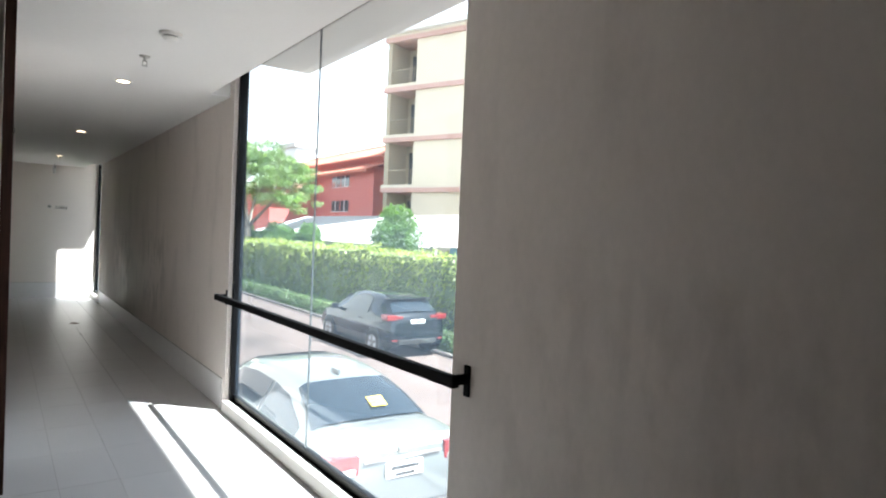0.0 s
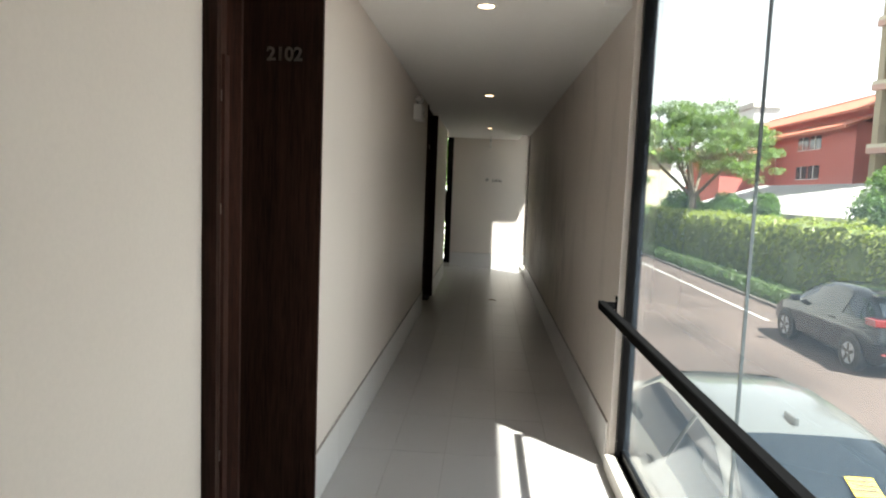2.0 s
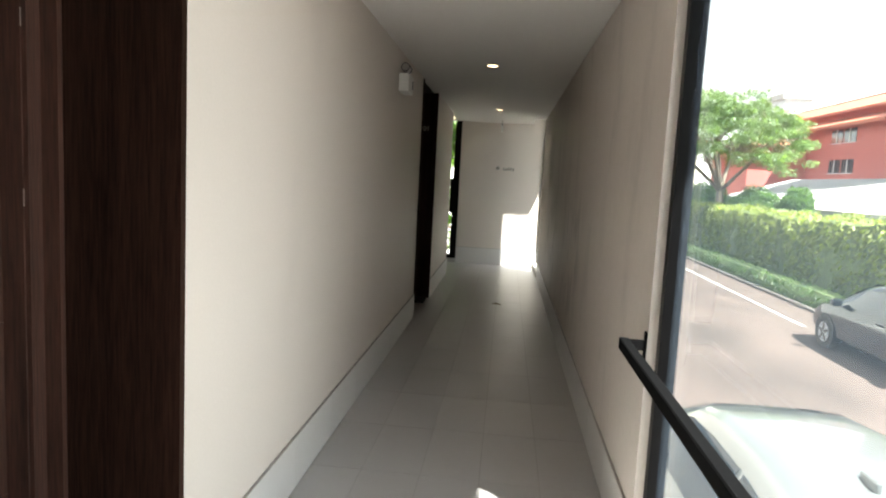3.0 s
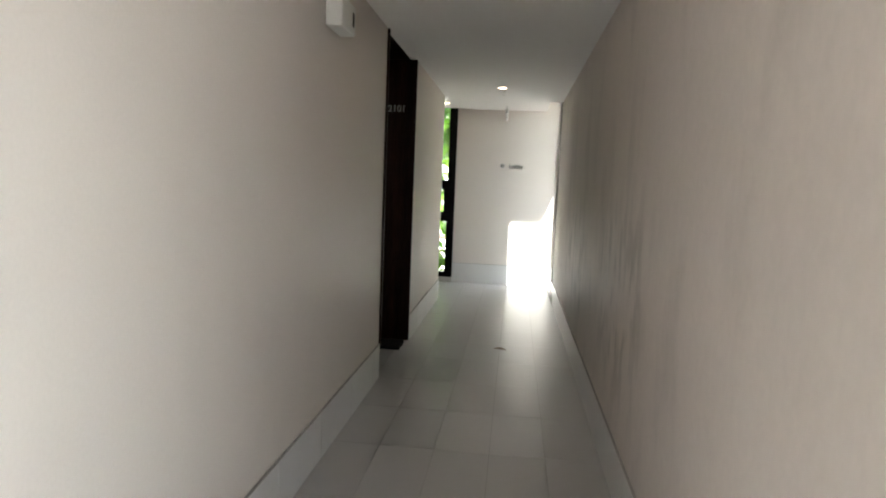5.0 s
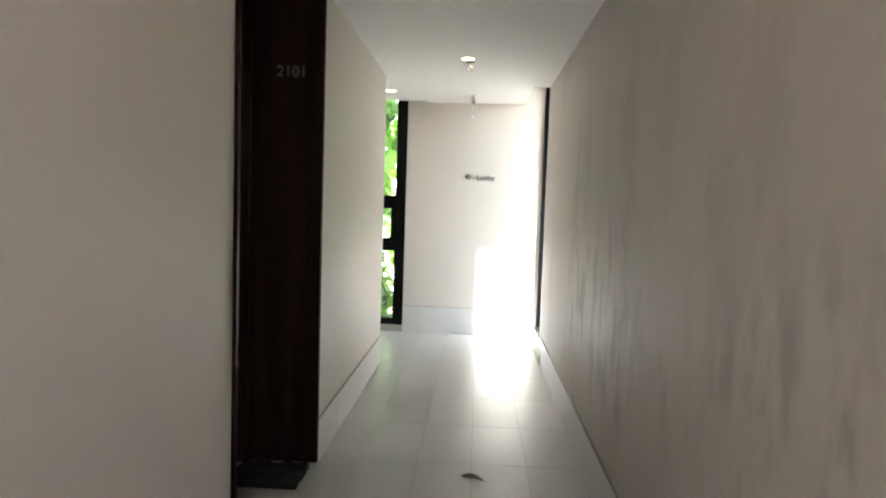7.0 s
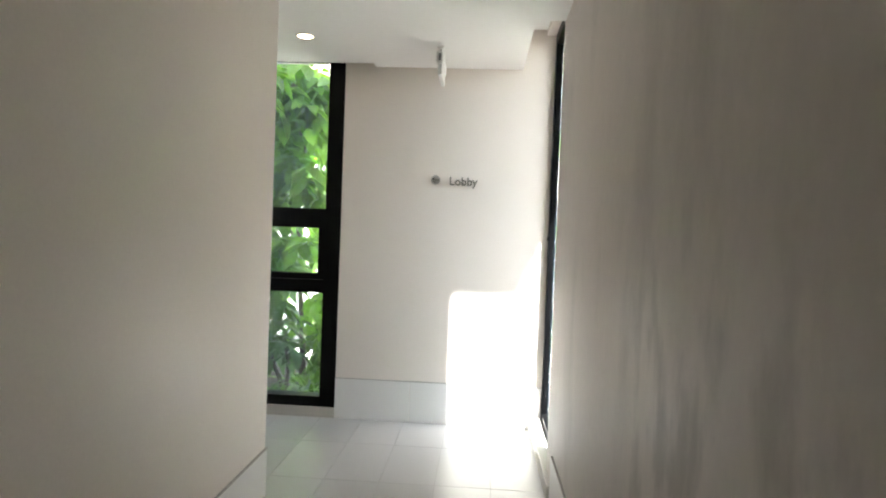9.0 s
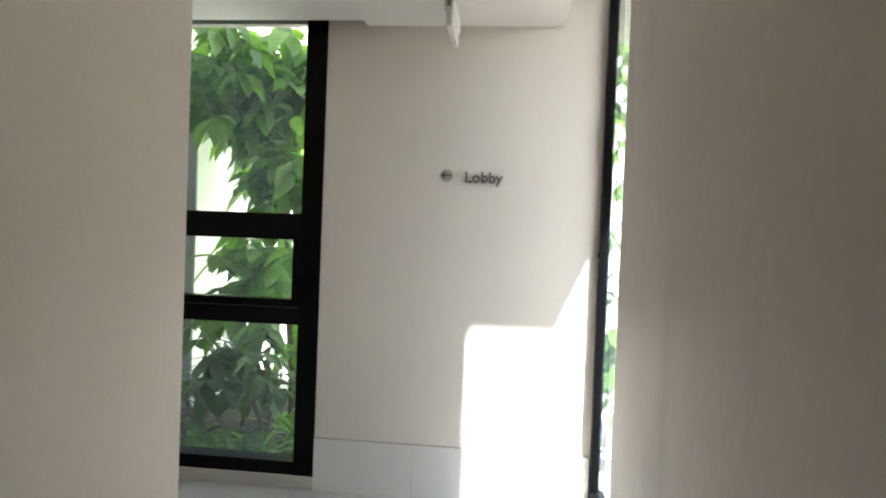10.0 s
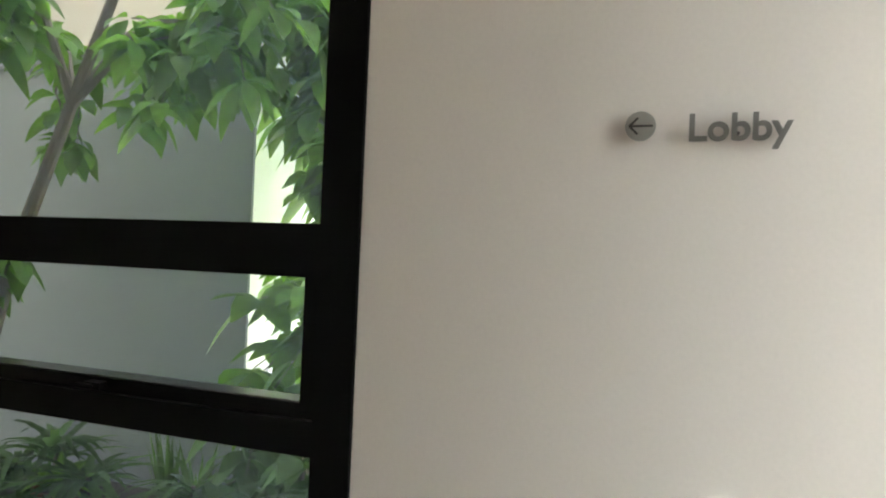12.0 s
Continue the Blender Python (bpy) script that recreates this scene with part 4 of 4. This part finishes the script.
_rc = random.Random(21)
_cl = []
for _k in range(150):
    _a, _q = _rc.uniform(0, 6.283), math.sqrt(_rc.random())
    _cl.append((4.3 * _q * math.cos(_a) - 0.3, 4.3 * _q * math.sin(_a), 8.4 - 2.7 * _q * _q - 1.7 * _rc.random() ** 1.5, _rc.uniform(0.42, 0.8), 0.42))
far_tree("rain_tree", "wide umbrella-crowned rain tree behind the hedge", (10.4, 38.5, GZ), 7.5, _cl, 42000, 0.125, 0.22, 4, fork=0.42, limbs=9)
for _x, _y, _h, _w, _s in ((11.0, 22.6, 3.75, 1.0, 31), (11.2, 31.5, 3.2, 0.62, 32), (11.0, 35.5, 3.1, 0.8, 33), (10.6, 40.0, 3.0, 0.85, 34), (10.8, 36.8, 2.7, 0.7, 35), (10.9, 34.0, 2.9, 0.75, 37), (10.7, 42.5, 3.2, 0.9, 38), (11.4, 16.6, 3.2, 0.8, 36)):
    far_tree("garden_tree", "small rounded dark green tree behind the hedge", (_x, _y, GZ), _h,
             [(0, 0, _h - 0.2, _w * 0.7, 1), (0.35 * _w, 0.2, _h - 0.8 * _w, _w * 0.8, 1), (-0.4 * _w, -0.2, _h - 0.9 * _w, _w * 0.8, 1), (0, 0.3, _h - 1.3 * _w, _w * 0.85, 1)],
             12000, 0.12, 0.06, _s, M_LEAF_DK, 0.5)


# ---- buildings beyond ----
def condo():
    c = thing("apartment_block", "cream apartment block with pink floor bands and recessed balconies", "building")
    cols = ((0.3, 2.1, 1), (2.1, 6.3, 0), (6.3, 8.3, 1), (8.3, 10.6, 0), (10.6, 12.6, 1), (12.6, 17.0, 0), (17.0, 19.0, 1), (19.0, 24.0, 0))
    zs = (-1.5, 1.5, 4.4, 7.3, 10.2, 13.1)
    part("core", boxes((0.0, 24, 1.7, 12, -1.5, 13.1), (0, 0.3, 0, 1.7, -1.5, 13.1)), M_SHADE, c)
    for a, b in zip(zs, zs[1:]):
        part("floor_band", boxes((-0.1, 24.1, -0.14, 1.75, b - 0.16, b + 0.02)), M_CREAM, c)
        part("floor_band", boxes((-0.1, 24.1, -0.18, 1.75, b - 0.42, b - 0.16)), M_PINK, c, "dull pink band")
        for u, v, balcony in cols:
            if not balcony:
                part("wall", boxes((u, v, 0, 1.7, a + 0.02, b - 0.42)), M_CREAM, c)
            else:
                d = part("balcony_door", boxes((u + 0.25, u + 0.95, 1.66, 1.7, a + 0.02, a + 2.1)), M_DARKGLASS, c)
                part("balcony_window", boxes((u + 1.1, v - 0.15, 1.66, 1.7, a + 1.0, a + 2.1)), M_DARKGLASS, c)
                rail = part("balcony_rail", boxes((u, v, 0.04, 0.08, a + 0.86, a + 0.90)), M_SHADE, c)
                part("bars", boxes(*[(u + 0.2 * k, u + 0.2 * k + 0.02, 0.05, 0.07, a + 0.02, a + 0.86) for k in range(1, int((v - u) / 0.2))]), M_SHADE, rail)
                part("air_conditioner", boxes((v - 0.85, v - 0.1, 1.3, 1.62, a + 2.0, a + 2.45)), M_SHEET, c)
    part("roof", boxes((-0.4, 24.4, -0.5, 12.3, 13.1, 13.35)), M_SHEET, c)
    c.matrix_world = pose(19.7, 39.23, -0.228, 0, 0, -69.2) @ Matrix.Scale(1.15, 4)


def ridge_roof(name, profile, y0, y1, material, parent, label=""):
    """A roof slab of one cross-section, drawn out along y."""
    bm = bmesh.new()
    a, b = ([bm.verts.new((x, y, z)) for x, z in profile] for y in (y0, y1))
    n = len(profile)
    for k in range(n):
        bm.faces.new((a[k], a[(k + 1) % n], b[(k + 1) % n], b[k]))
    bm.faces.new(a[::-1])
    bm.faces.new(b)
    bmesh.ops.recalc_face_normals(bm, faces=list(bm.faces))
    return part(name, bm, material, parent, label)


def red_house():
    h = thing("red_house", "red rendered house with a two-tier orange tiled roof", "house", (21.8, 50, GZ))
    part("wall", boxes((21.8, 30, 44.5, 65, GZ, 6.7)), M_RED, h)
    skirt = ridge_roof("lower_roof", ((20.8, 6.42), (23.2, 7.42), (23.2, 7.28), (20.8, 6.27)), 43.8, 65.8, M_ORANGE, h)
    ridge_roof("fascia", ((20.76, 6.44), (20.80, 6.44), (20.80, 6.22), (20.76, 6.22)), 43.8, 65.8, M_ORANGE, skirt)
    upper = ridge_roof("upper_roof", ((21.9, 7.58), (25.6, 9.15), (29.8, 7.58), (29.8, 7.40), (25.6, 8.95), (21.9, 7.40)), 43.6, 66.0, M_ORANGE, h)
    ridge_roof("ridge_cap", ((25.45, 9.16), (25.6, 9.24), (25.75, 9.16)), 43.6, 66.0, M_ORANGE, upper)
    part("clerestory", boxes((22.7, 29, 44.4, 65.2, 6.7, 7.85)), M_RED, h)
    for y in (48.6, 50.3):
        for z in (3.3, 5.35):
            w = part("window", boxes((21.77, 21.8, y, y + 1.5, z, z + 0.9)), M_DARKGLASS, h)
            part("window_frame", boxes((21.74, 21.77, y + 0.7, y + 0.8, z, z + 0.9), (21.74, 21.77, y, y + 1.5, z - 0.06, z)), M_SHEET, w)
    part("wing", boxes((17.6, 21.8, 55.4, 64, GZ, 5.4)), M_RED, h)
    bm = bmesh.new()
    e = [bm.verts.new(v) for v in ((16.8, 54.6, 5.3), (21.9, 54.6, 5.3), (21.9, 64.8, 5.3), (16.8, 64.8, 5.3), (20.4, 58.2, 6.7), (20.4, 61.2, 6.7))]
    for f in ((0, 1, 4), (1, 2, 5, 4), (2, 3, 5), (3, 0, 4, 5), (3, 2, 1, 0)):
        bm.faces.new([e[k] for k in f])
    part("wing_roof", bm, M_ORANGE, h)
    b = thing("white_block", "plain white flat-roofed building far behind the roofs", "building", (33, 88, GZ))
    part("wall", boxes((32.0, 38.0, 86, 92, GZ, 13.2)), M_SHEET, b)
    part("parapet", boxes((31.7, 35.2, 85.7, 92, 13.2, 13.9)), M_FACADE, b)
    for z in (9.6, 6.8):
        part("window", boxes((33.0, 36.5, 85.96, 86, z, z + 1.2)), M_DARKGLASS, b)


def sheet_roof():
    s = thing("carport", "long white sheet-roofed shed behind the hedge", "shed")
    bm = bmesh.new()
    n = 46
    lo, hi = [], []
    for i in range(n + 1):
        y = 17 + 31 * i / n
        dz = 0.02 * (i % 2)
        lo.append(bm.verts.new((12.6, y, 1.05 + dz) if y > 22 else (15.3, y, 1.88 + dz)))
        hi.append(bm.verts.new((17.8, y, 2.65 + dz)))
    for i in range(n):
        bm.faces.new((lo[i], lo[i + 1], hi[i + 1], hi[i]))
    bmesh.ops.solidify(bm, geom=list(bm.faces), thickness=0.04)
    part("roof", bm, M_SHEET, s)
    part("fascia", boxes((12.55, 12.62, 22.2, 48, 0.86, 1.04)), M_GREYWALL, s)
    for y in (22.4, 24.8, 32.4, 40.0, 47.8):
        part("post", boxes((12.7, 12.82, y, y + 0.12, GZ, 1.0)), M_GREYWALL, s)
    part("back_wall", boxes((17.6, 17.8, 17, 48, GZ, 2.5)), M_CREAM, s)
    lt = thing("lean_to", "small grey-roofed lean-to beside the shed", "shed")
    bm = bmesh.new()
    vs = [bm.verts.new(v) for v in ((11.8, 13.5, 1.15), (11.8, 21.9, 1.15), (15.25, 21.9, 1.85), (15.25, 13.5, 1.85))]
    bm.faces.new(vs)
    bmesh.ops.solidify(bm, geom=list(bm.faces), thickness=0.08)
    part("roof", bm, M_FACADE, lt)
    part("wall", boxes((13.0, 15.2, 13.7, 21.7, GZ, 1.3)), M_GREYWALL, lt)
    part("side_sheet", boxes((12.0, 12.04, 13.7, 20.4, GZ, 1.1)), M_BLUE, lt, "faded blue sheet panel")
    for y in (13.6, 17.7, 21.7):
        part("post", boxes((12.05, 12.15, y, y + 0.1, GZ, 1.18)), M_GREYWALL, lt)


condo()
red_house()
sheet_roof()


hh = thing("cream_house", "pale cream house behind the rain tree", "house", (9, 56, GZ))
part("wall", boxes((2, 14, 56, 64, GZ, 5.2)), M_CREAM, hh)
part("roof", boxes((1.4, 14.6, 55.4, 64.6, 5.2, 5.5)), M_ORANGE, hh)
for _x in (4, 7, 10):
    part("window", boxes((_x, _x + 1.4, 55.97, 56.0, 1.8, 3.2)), M_DARKGLASS, hh)


# ---- parked cars ----
def car(name, label, st, greenhouse, wheels, wheel_r, paint, extras):
    """Lofted body. st: stations from tail to nose (along, floor, belt, top, half width, half roof). greenhouse: indices rear base, rear top, front top, front base."""
    c = thing(name, label, "car")
    ring = lambda s: ((-s[4] * .86, s[1]), (-s[4] * .97, s[1] + .10), (-s[4], s[1] + .55 * (s[2] - s[1])), (-s[4] * .965, s[2]), (-s[5], s[3] - .055), (-s[5] * .86, s[3] - .012), (-s[5] * .45, s[3]),
                      (s[5] * .45, s[3]), (s[5] * .86, s[3] - .012), (s[5], s[3] - .055), (s[4] * .965, s[2]), (s[4], s[1] + .55 * (s[2] - s[1])), (s[4] * .97, s[1] + .10), (s[4] * .86, s[1]))
    bm = bmesh.new()
    rings = [[bm.verts.new((x, s[0], z)) for x, z in ring(s)] for s in st]
    for a, b in zip(rings, rings[1:]):
        for k in range(13):
            bm.faces.new((a[k], b[k], b[k + 1], a[k + 1]))
    bm.faces.new(rings[0])
    bm.faces.new(rings[-1][::-1])
    bmesh.ops.recalc_face_normals(bm, faces=list(bm.faces))
    bmesh.ops.subdivide_edges(bm, edges=list(bm.edges), cuts=1, use_grid_fill=True)
    part("body", bm, paint, c, smooth=True)

    rb, rt, ft, fb = greenhouse
    at = lambda i, k: (ring(st[i])[k][0], st[i][0], ring(st[i])[k][1])

    def screen(name, i0, i1, inset):
        b2 = bmesh.new()
        c0 = sum((Vector(at(i, k)) for i in (i0, i1) for k in range(4, 10)), Vector()) / 12
        n0 = (Vector(at(i0, 9)) - Vector(at(i0, 4))).cross(Vector(at(i1, 6)) - Vector(at(i0, 6))).normalized()
        if n0.z < 0:
            n0 = -n0
        g = []
        for q in range(5):
            g.append([b2.verts.new(c0 + (Vector(at(i0, k)).lerp(Vector(at(i1, k)), q / 4) - c0) * inset + n0 * (0.03 + 0.03 * math.sin(math.pi * q / 4))) for k in range(4, 10)])
        for r, t in zip(g, g[1:]):
            for k in range(5):
                b2.faces.new((r[k], r[k + 1], t[k + 1], t[k]))
        return part(name, b2, M_CARGLASS, c, smooth=True)

    screen("rear_window", rb, rt, 0.93)
    screen("windscreen", fb, ft, 0.93)
    mid = (rt + ft) // 2
    def side(y, k, v):
        i = max(j for j in range(len(st) - 1) if st[j][0] <= y)
        u = (y - st[i][0]) / (st[i + 1][0] - st[i][0])
        lo, hi = (Vector(at(i, q)).lerp(Vector(at(i + 1, q)), u) for q in ((3, 4) if k < 0 else (10, 9)))
        return lo.lerp(hi, v) + Vector((0.014 * k, 0, 0.004))

    ym = st[mid][0]
    for k in (-1, 1):
        for ya, yb in ((st[rb][0] + 0.16, ym - 0.035), (ym + 0.035, st[fb][0] - 0.16)):
            b2 = bmesh.new()
            ys = sorted({ya, yb, *(s[0] for s in st if ya < s[0] < yb), (ya + yb) / 2})
            g = [[b2.verts.new(side(y, k, v)) for v in (0.08, 0.35, 0.62, 0.88)] for y in ys]
            for r, t in zip(g, g[1:]):
                for j in range(3):
                    b2.faces.new((r[j], r[j + 1], t[j + 1], t[j]))
            part("side_window", b2, M_CARGLASS, c, smooth=True)
    hw = st[mid][4]
    for y in wheels:
        for sx in (-1, 1):
            w = part("wheel", cyl(bmesh.new(), sx * (hw - 0.09), y, wheel_r, wheel_r, 0.21, "x", 28), M_TYRE, c, smooth=True)
            rim = part("rim", cyl(bmesh.new(), sx * (hw + 0.012), y, wheel_r, wheel_r * 0.66, 0.02, "x", 24), M_RIM, w)
            sp = bmesh.new()
            for q in range(5):
                bmesh.ops.create_cube(sp, size=1, matrix=Matrix.Translation((sx * (hw + 0.024), y, wheel_r)) @ Matrix.Rotation(q * 1.2566, 4, "X") @ Matrix.Translation((0, 0, wheel_r * 0.36)) @ Matrix.Diagonal((0.008, 0.06, wheel_r * 0.5, 1)))
            part("spokes", sp, M_TRIMBLK, w)
            part("wheel_arch", cyl(bmesh.new(), sx * (hw - 0.06), y, wheel_r + 0.02, wheel_r + 0.055, 0.13, "x", 28), M_TRIMBLK, c)
    for n_, bx, m_ in extras:
        part(n_, box(bmesh.new(), *bx, bevel=min(0.012, 0.3 * min(bx[1] - bx[0], bx[3] - bx[2], bx[5] - bx[4])), seg=2), m_, c)
    for sx in (-1, 1):
        part("side_mirror", box(bmesh.new(), *sorted((sx * (hw - 0.02), sx * (hw + 0.17))), st[fb][0] - 0.32, st[fb][0] - 0.2, st[fb][2] + 0.02, st[fb][2] + 0.16, bevel=0.03, seg=2), paint, c)
        for yy in (st[mid][0] - 0.75, st[mid][0] + 0.25):
            part("door_handle", box(bmesh.new(), *sorted((sx * (hw - 0.01), sx * (hw + 0.018))), yy, yy + 0.18, st[mid][2] - 0.11, st[mid][2] - 0.075, bevel=0.008), paint, c)
    return c


_sed = ((0.0, .30, .62, .74, .72, .60), (0.05, .22, .80, 1.01, .81, .71), (.14, .20, .87, 1.09, .85, .74), (.50, .18, .91, 1.12, .87, .73), (.66, .18, .92, 1.11, .875, .70),
        (1.32, .18, .94, 1.405, .88, .575), (1.75, .18, .94, 1.46, .88, .575), (2.3, .18, .94, 1.47, .88, .58), (2.78, .18, .93, 1.42, .88, .58), (3.5, .18, .90, 1.05, .87, .70),
        (4.05, .20, .80, .96, .85, .68), (4.42, .22, .64, .80, .78, .60), (4.54, .30, .50, .58, .62, .50))
sedan = car("silver_sedan", "silver-white sedan parked close to the building", _sed, (4, 5, 8, 9), (0.95, 3.55), 0.31, M_SILVER, (
    ("tail_light", (-0.80, -0.46, 0.022, 0.20, 0.84, 1.03), M_TAIL), ("tail_light", (0.46, 0.80, 0.022, 0.20, 0.84, 1.03), M_TAIL),
    ("reverse_lens", (-0.66, -0.5, 0.008, 0.05, 0.85, 0.91), M_CLEAR), ("reverse_lens", (0.5, 0.66, 0.008, 0.05, 0.85, 0.91), M_CLEAR),
    ("licence_plate", (-0.2, 0.2, -0.012, 0.03, 0.77, 0.91), M_PLATE), ("plate_letters", (-0.15, 0.15, -0.015, -0.011, 0.85, 0.885), M_INK), ("plate_letters", (-0.11, 0.11, -0.015, -0.011, 0.79, 0.82), M_INK),
    ("chrome_strip", (-0.42, 0.42, 0.01, 0.05, 0.935, 0.96), M_CHROME), ("emblem", (-0.05, 0.05, 0.025, 0.07, 0.985, 1.045), M_CHROME),
    ("bumper_line", (-0.78, 0.78, -0.008, 0.03, 0.50, 0.512), M_TRIMBLK),
    ("roof_fin", (-0.02, 0.02, 1.45, 1.62, 1.42, 1.485), M_SILVER)))
_card = bmesh.new()
bmesh.ops.create_cube(_card, size=1, matrix=Matrix.Translation((0.14, 0.83, 1.262)) @ Matrix.Rotation(radians(24), 4, "X") @ Matrix.Diagonal((0.18, 0.16, 0.004, 1)))
_note = part("parking_card", _card, M_YELLOW, sedan, "yellow parking card")
for _dx, _dy, _w in ((-0.02, 0.045, 0.13), (0.015, 0.01, 0.12), (-0.01, -0.03, 0.15)):
    _bar = bmesh.new()
    bmesh.ops.create_cube(_bar, size=1, matrix=Matrix.Translation((0.14, 0.83, 1.262)) @ Matrix.Rotation(radians(24), 4, "X") @ Matrix.Translation((_dx, _dy, 0.004)) @ Matrix.Diagonal((_w, 0.016, 0.002, 1)))
    part("printed_line", _bar, M_INK, _note)
sedan.matrix_world = pose(1.60, 6.42, GZ)

_hat = ((0.0, .34, .62, .72, .70, .60), (0.05, .26, .80, .98, .80, .70), (.12, .22, .90, 1.06, .84, .72), (.16, .20, .93, 1.10, .85, .70),
        (.62, .20, .95, 1.42, .86, .60), (1.1, .20, .95, 1.49, .865, .59), (1.8, .20, .95, 1.50, .865, .59), (2.35, .20, .94, 1.45, .865, .58), (3.05, .20, .92, 1.08, .86, .69),
        (3.6, .22, .84, .99, .84, .66), (4.0, .24, .66, .82, .77, .58), (4.12, .32, .52, .6, .62, .50))
hatch = car("dark_hatchback", "dark graphite hatchback parked beside the low hedge", _hat, (3, 4, 7, 8), (0.72, 3.27), 0.31, M_DARKCAR, (
    ("tail_light", (-0.86, -0.58, 0.03, 0.34, 0.93, 1.06), M_TAIL), ("tail_light", (0.58, 0.86, 0.03, 0.34, 0.93, 1.06), M_TAIL),
    ("lamp_strip", (-0.58, -0.40, 0.045, 0.2, 0.96, 1.03), M_TAIL), ("lamp_strip", (0.40, 0.58, 0.045, 0.2, 0.96, 1.03), M_TAIL),
    ("rear_wiper", (-0.02, 0.34, 0.17, 0.19, 1.13, 1.15), M_TRIMBLK), ("bumper_insert", (-0.55, 0.55, -0.012, 0.04, 0.34, 0.46), M_TRIMBLK),
    ("licence_plate", (-0.2, 0.2, -0.012, 0.06, 0.84, 0.94), M_PLATE), ("plate_letters", (-0.15, 0.15, -0.015, -0.011, 0.87, 0.91), M_INK),
    ("reflector", (-0.72, -0.58, -0.01, 0.05, 0.43, 0.47), M_TAIL), ("reflector", (0.58, 0.72, -0.01, 0.05, 0.43, 0.47), M_TAIL),
    ("roof_spoiler", (-0.6, 0.6, 0.38, 0.66, 1.40, 1.44), M_DARKCAR)))
hatch.matrix_world = pose(7.0, 14.62, GZ)


# ---- skirting and floor tiles ----
def skirting(name, label, runs):
    b = thing(name, label, "baseboard", kind="structure")
    cache = {}
    for axis, fixed0, fixed1, a, e, top, first in runs:
        cuts = [a]
        c = first
        while c < e - 0.02:
            if c > a + 0.02:
                cuts.append(c)
            c += 0.62
        cuts.append(e)
        for u, v in zip(cuts, cuts[1:]):
            key = (axis, round(v - u, 3), round(fixed1 - fixed0, 4), top)
            if key not in cache:
                L, T = v - u - 0.003, fixed1 - fixed0
                bm = B(0, T, 0, L, 0.002, top, bevel=0.0015) if axis == "y" else B(0, L, 0, T, 0.002, top, bevel=0.0015)
                cache[key] = mesh_of(bm, "skirting_tile", M_SKIRT)
            ob = new("skirting_tile", cache[key])
            ob.location = (fixed0, u, 0) if axis == "y" else (u, fixed0, 0)
            ob.parent = b
        # thin dark strip laid on the skirting top as its shadow line
        rows = (fixed0 + 0.003, fixed1 + 0.0015, a, e, top, top + 0.006) if axis == "y" else (a, e, fixed0 + 0.002, fixed1, top, top + 0.006)
        if axis == "y" and fixed1 > -0.5:
            rows = (fixed0 + 0.002, fixed1, a, e, top, top + 0.006)
        part("shadow_strip", boxes(rows), M_SHADOW_STRIP, b)


skirting("baseboard_right", "tall pale tile skirting with a dark shadow line", [("y", 0.0, XR, Y0, W1A, 0.247, 0.6), ("y", 0.0, XR, W1B + 0.06, W2A - 0.26, 0.247, 7.4)])
skirting("baseboard_left", "tall pale tile skirting with a dark shadow line",
         [("y", XN, XN + 0.012, 2.7, A2 - 0.025, 0.247, 2.8), ("y", XL, -1.5, B2 + 0.03, A1 - 0.025, 0.262, 6.55), ("y", X3, X3 + 0.012, B1 + 0.03, YB, 0.247, 12.75)])
skirting("baseboard_end", "tall pale tile skirting under the lobby sign", [("x", YE - 0.012, YE, EX1 - 0.0, 0.07, 0.298, -2.125)])


def floor_tiles():
    fl = bpy.data.objects["floor"]
    xs = [0.008 - 0.31 * k for k in range(24)]
    ys = [11.136 - 0.62 * 20 + 0.62 * k for k in range(30)]
    cache = {}

    def lay(x0, x1, y0, y1):
        for xa, xb in ((x - 0.31, x) for x in xs):
            for ya, yb in ((y, y + 0.62) for y in ys):
                a, b, c, d = max(xa, x0), min(xb, x1), max(ya, y0), min(yb, y1)
                if b - a < 0.015 or d - c < 0.015:
                    continue
                key = (round(b - a, 3), round(d - c, 3))
                if key not in cache:
                    w, h = b - a - 0.0028, d - c - 0.0028
                    cache[key] = mesh_of(B(0, w, 0, h, -0.003, 0.0), "tile", M_TILE)
                ob = new("tile", cache[key])
                ob.location = (a + 0.0014, c + 0.0014, 0)
                ob.parent = fl

    lay(XN, 0.008, Y0, YE)
    lay(-2.05, XN, A2, B2)
    lay(-2.05, XN, A1, B1)
    lay(-2.6, XN, Y0, 2.7)
    lay(-4.6, XN, YB, YE)
    rest = bmesh.new()
    for k in range(15, 24):
        for y in ys:
            c, d = max(y, YB), min(y + 0.62, YE)
            if d - c > 0.015 and xs[k] - 0.31 > -7.0 and xs[k] <= -4.6:
                box(rest, xs[k] - 0.3086, xs[k] - 0.0014, c + 0.0014, d - 0.0014, -0.003, 0)
    tagged(part("tile_rest", rest, M_TILE, fl), kind="stuff")


floor_tiles()
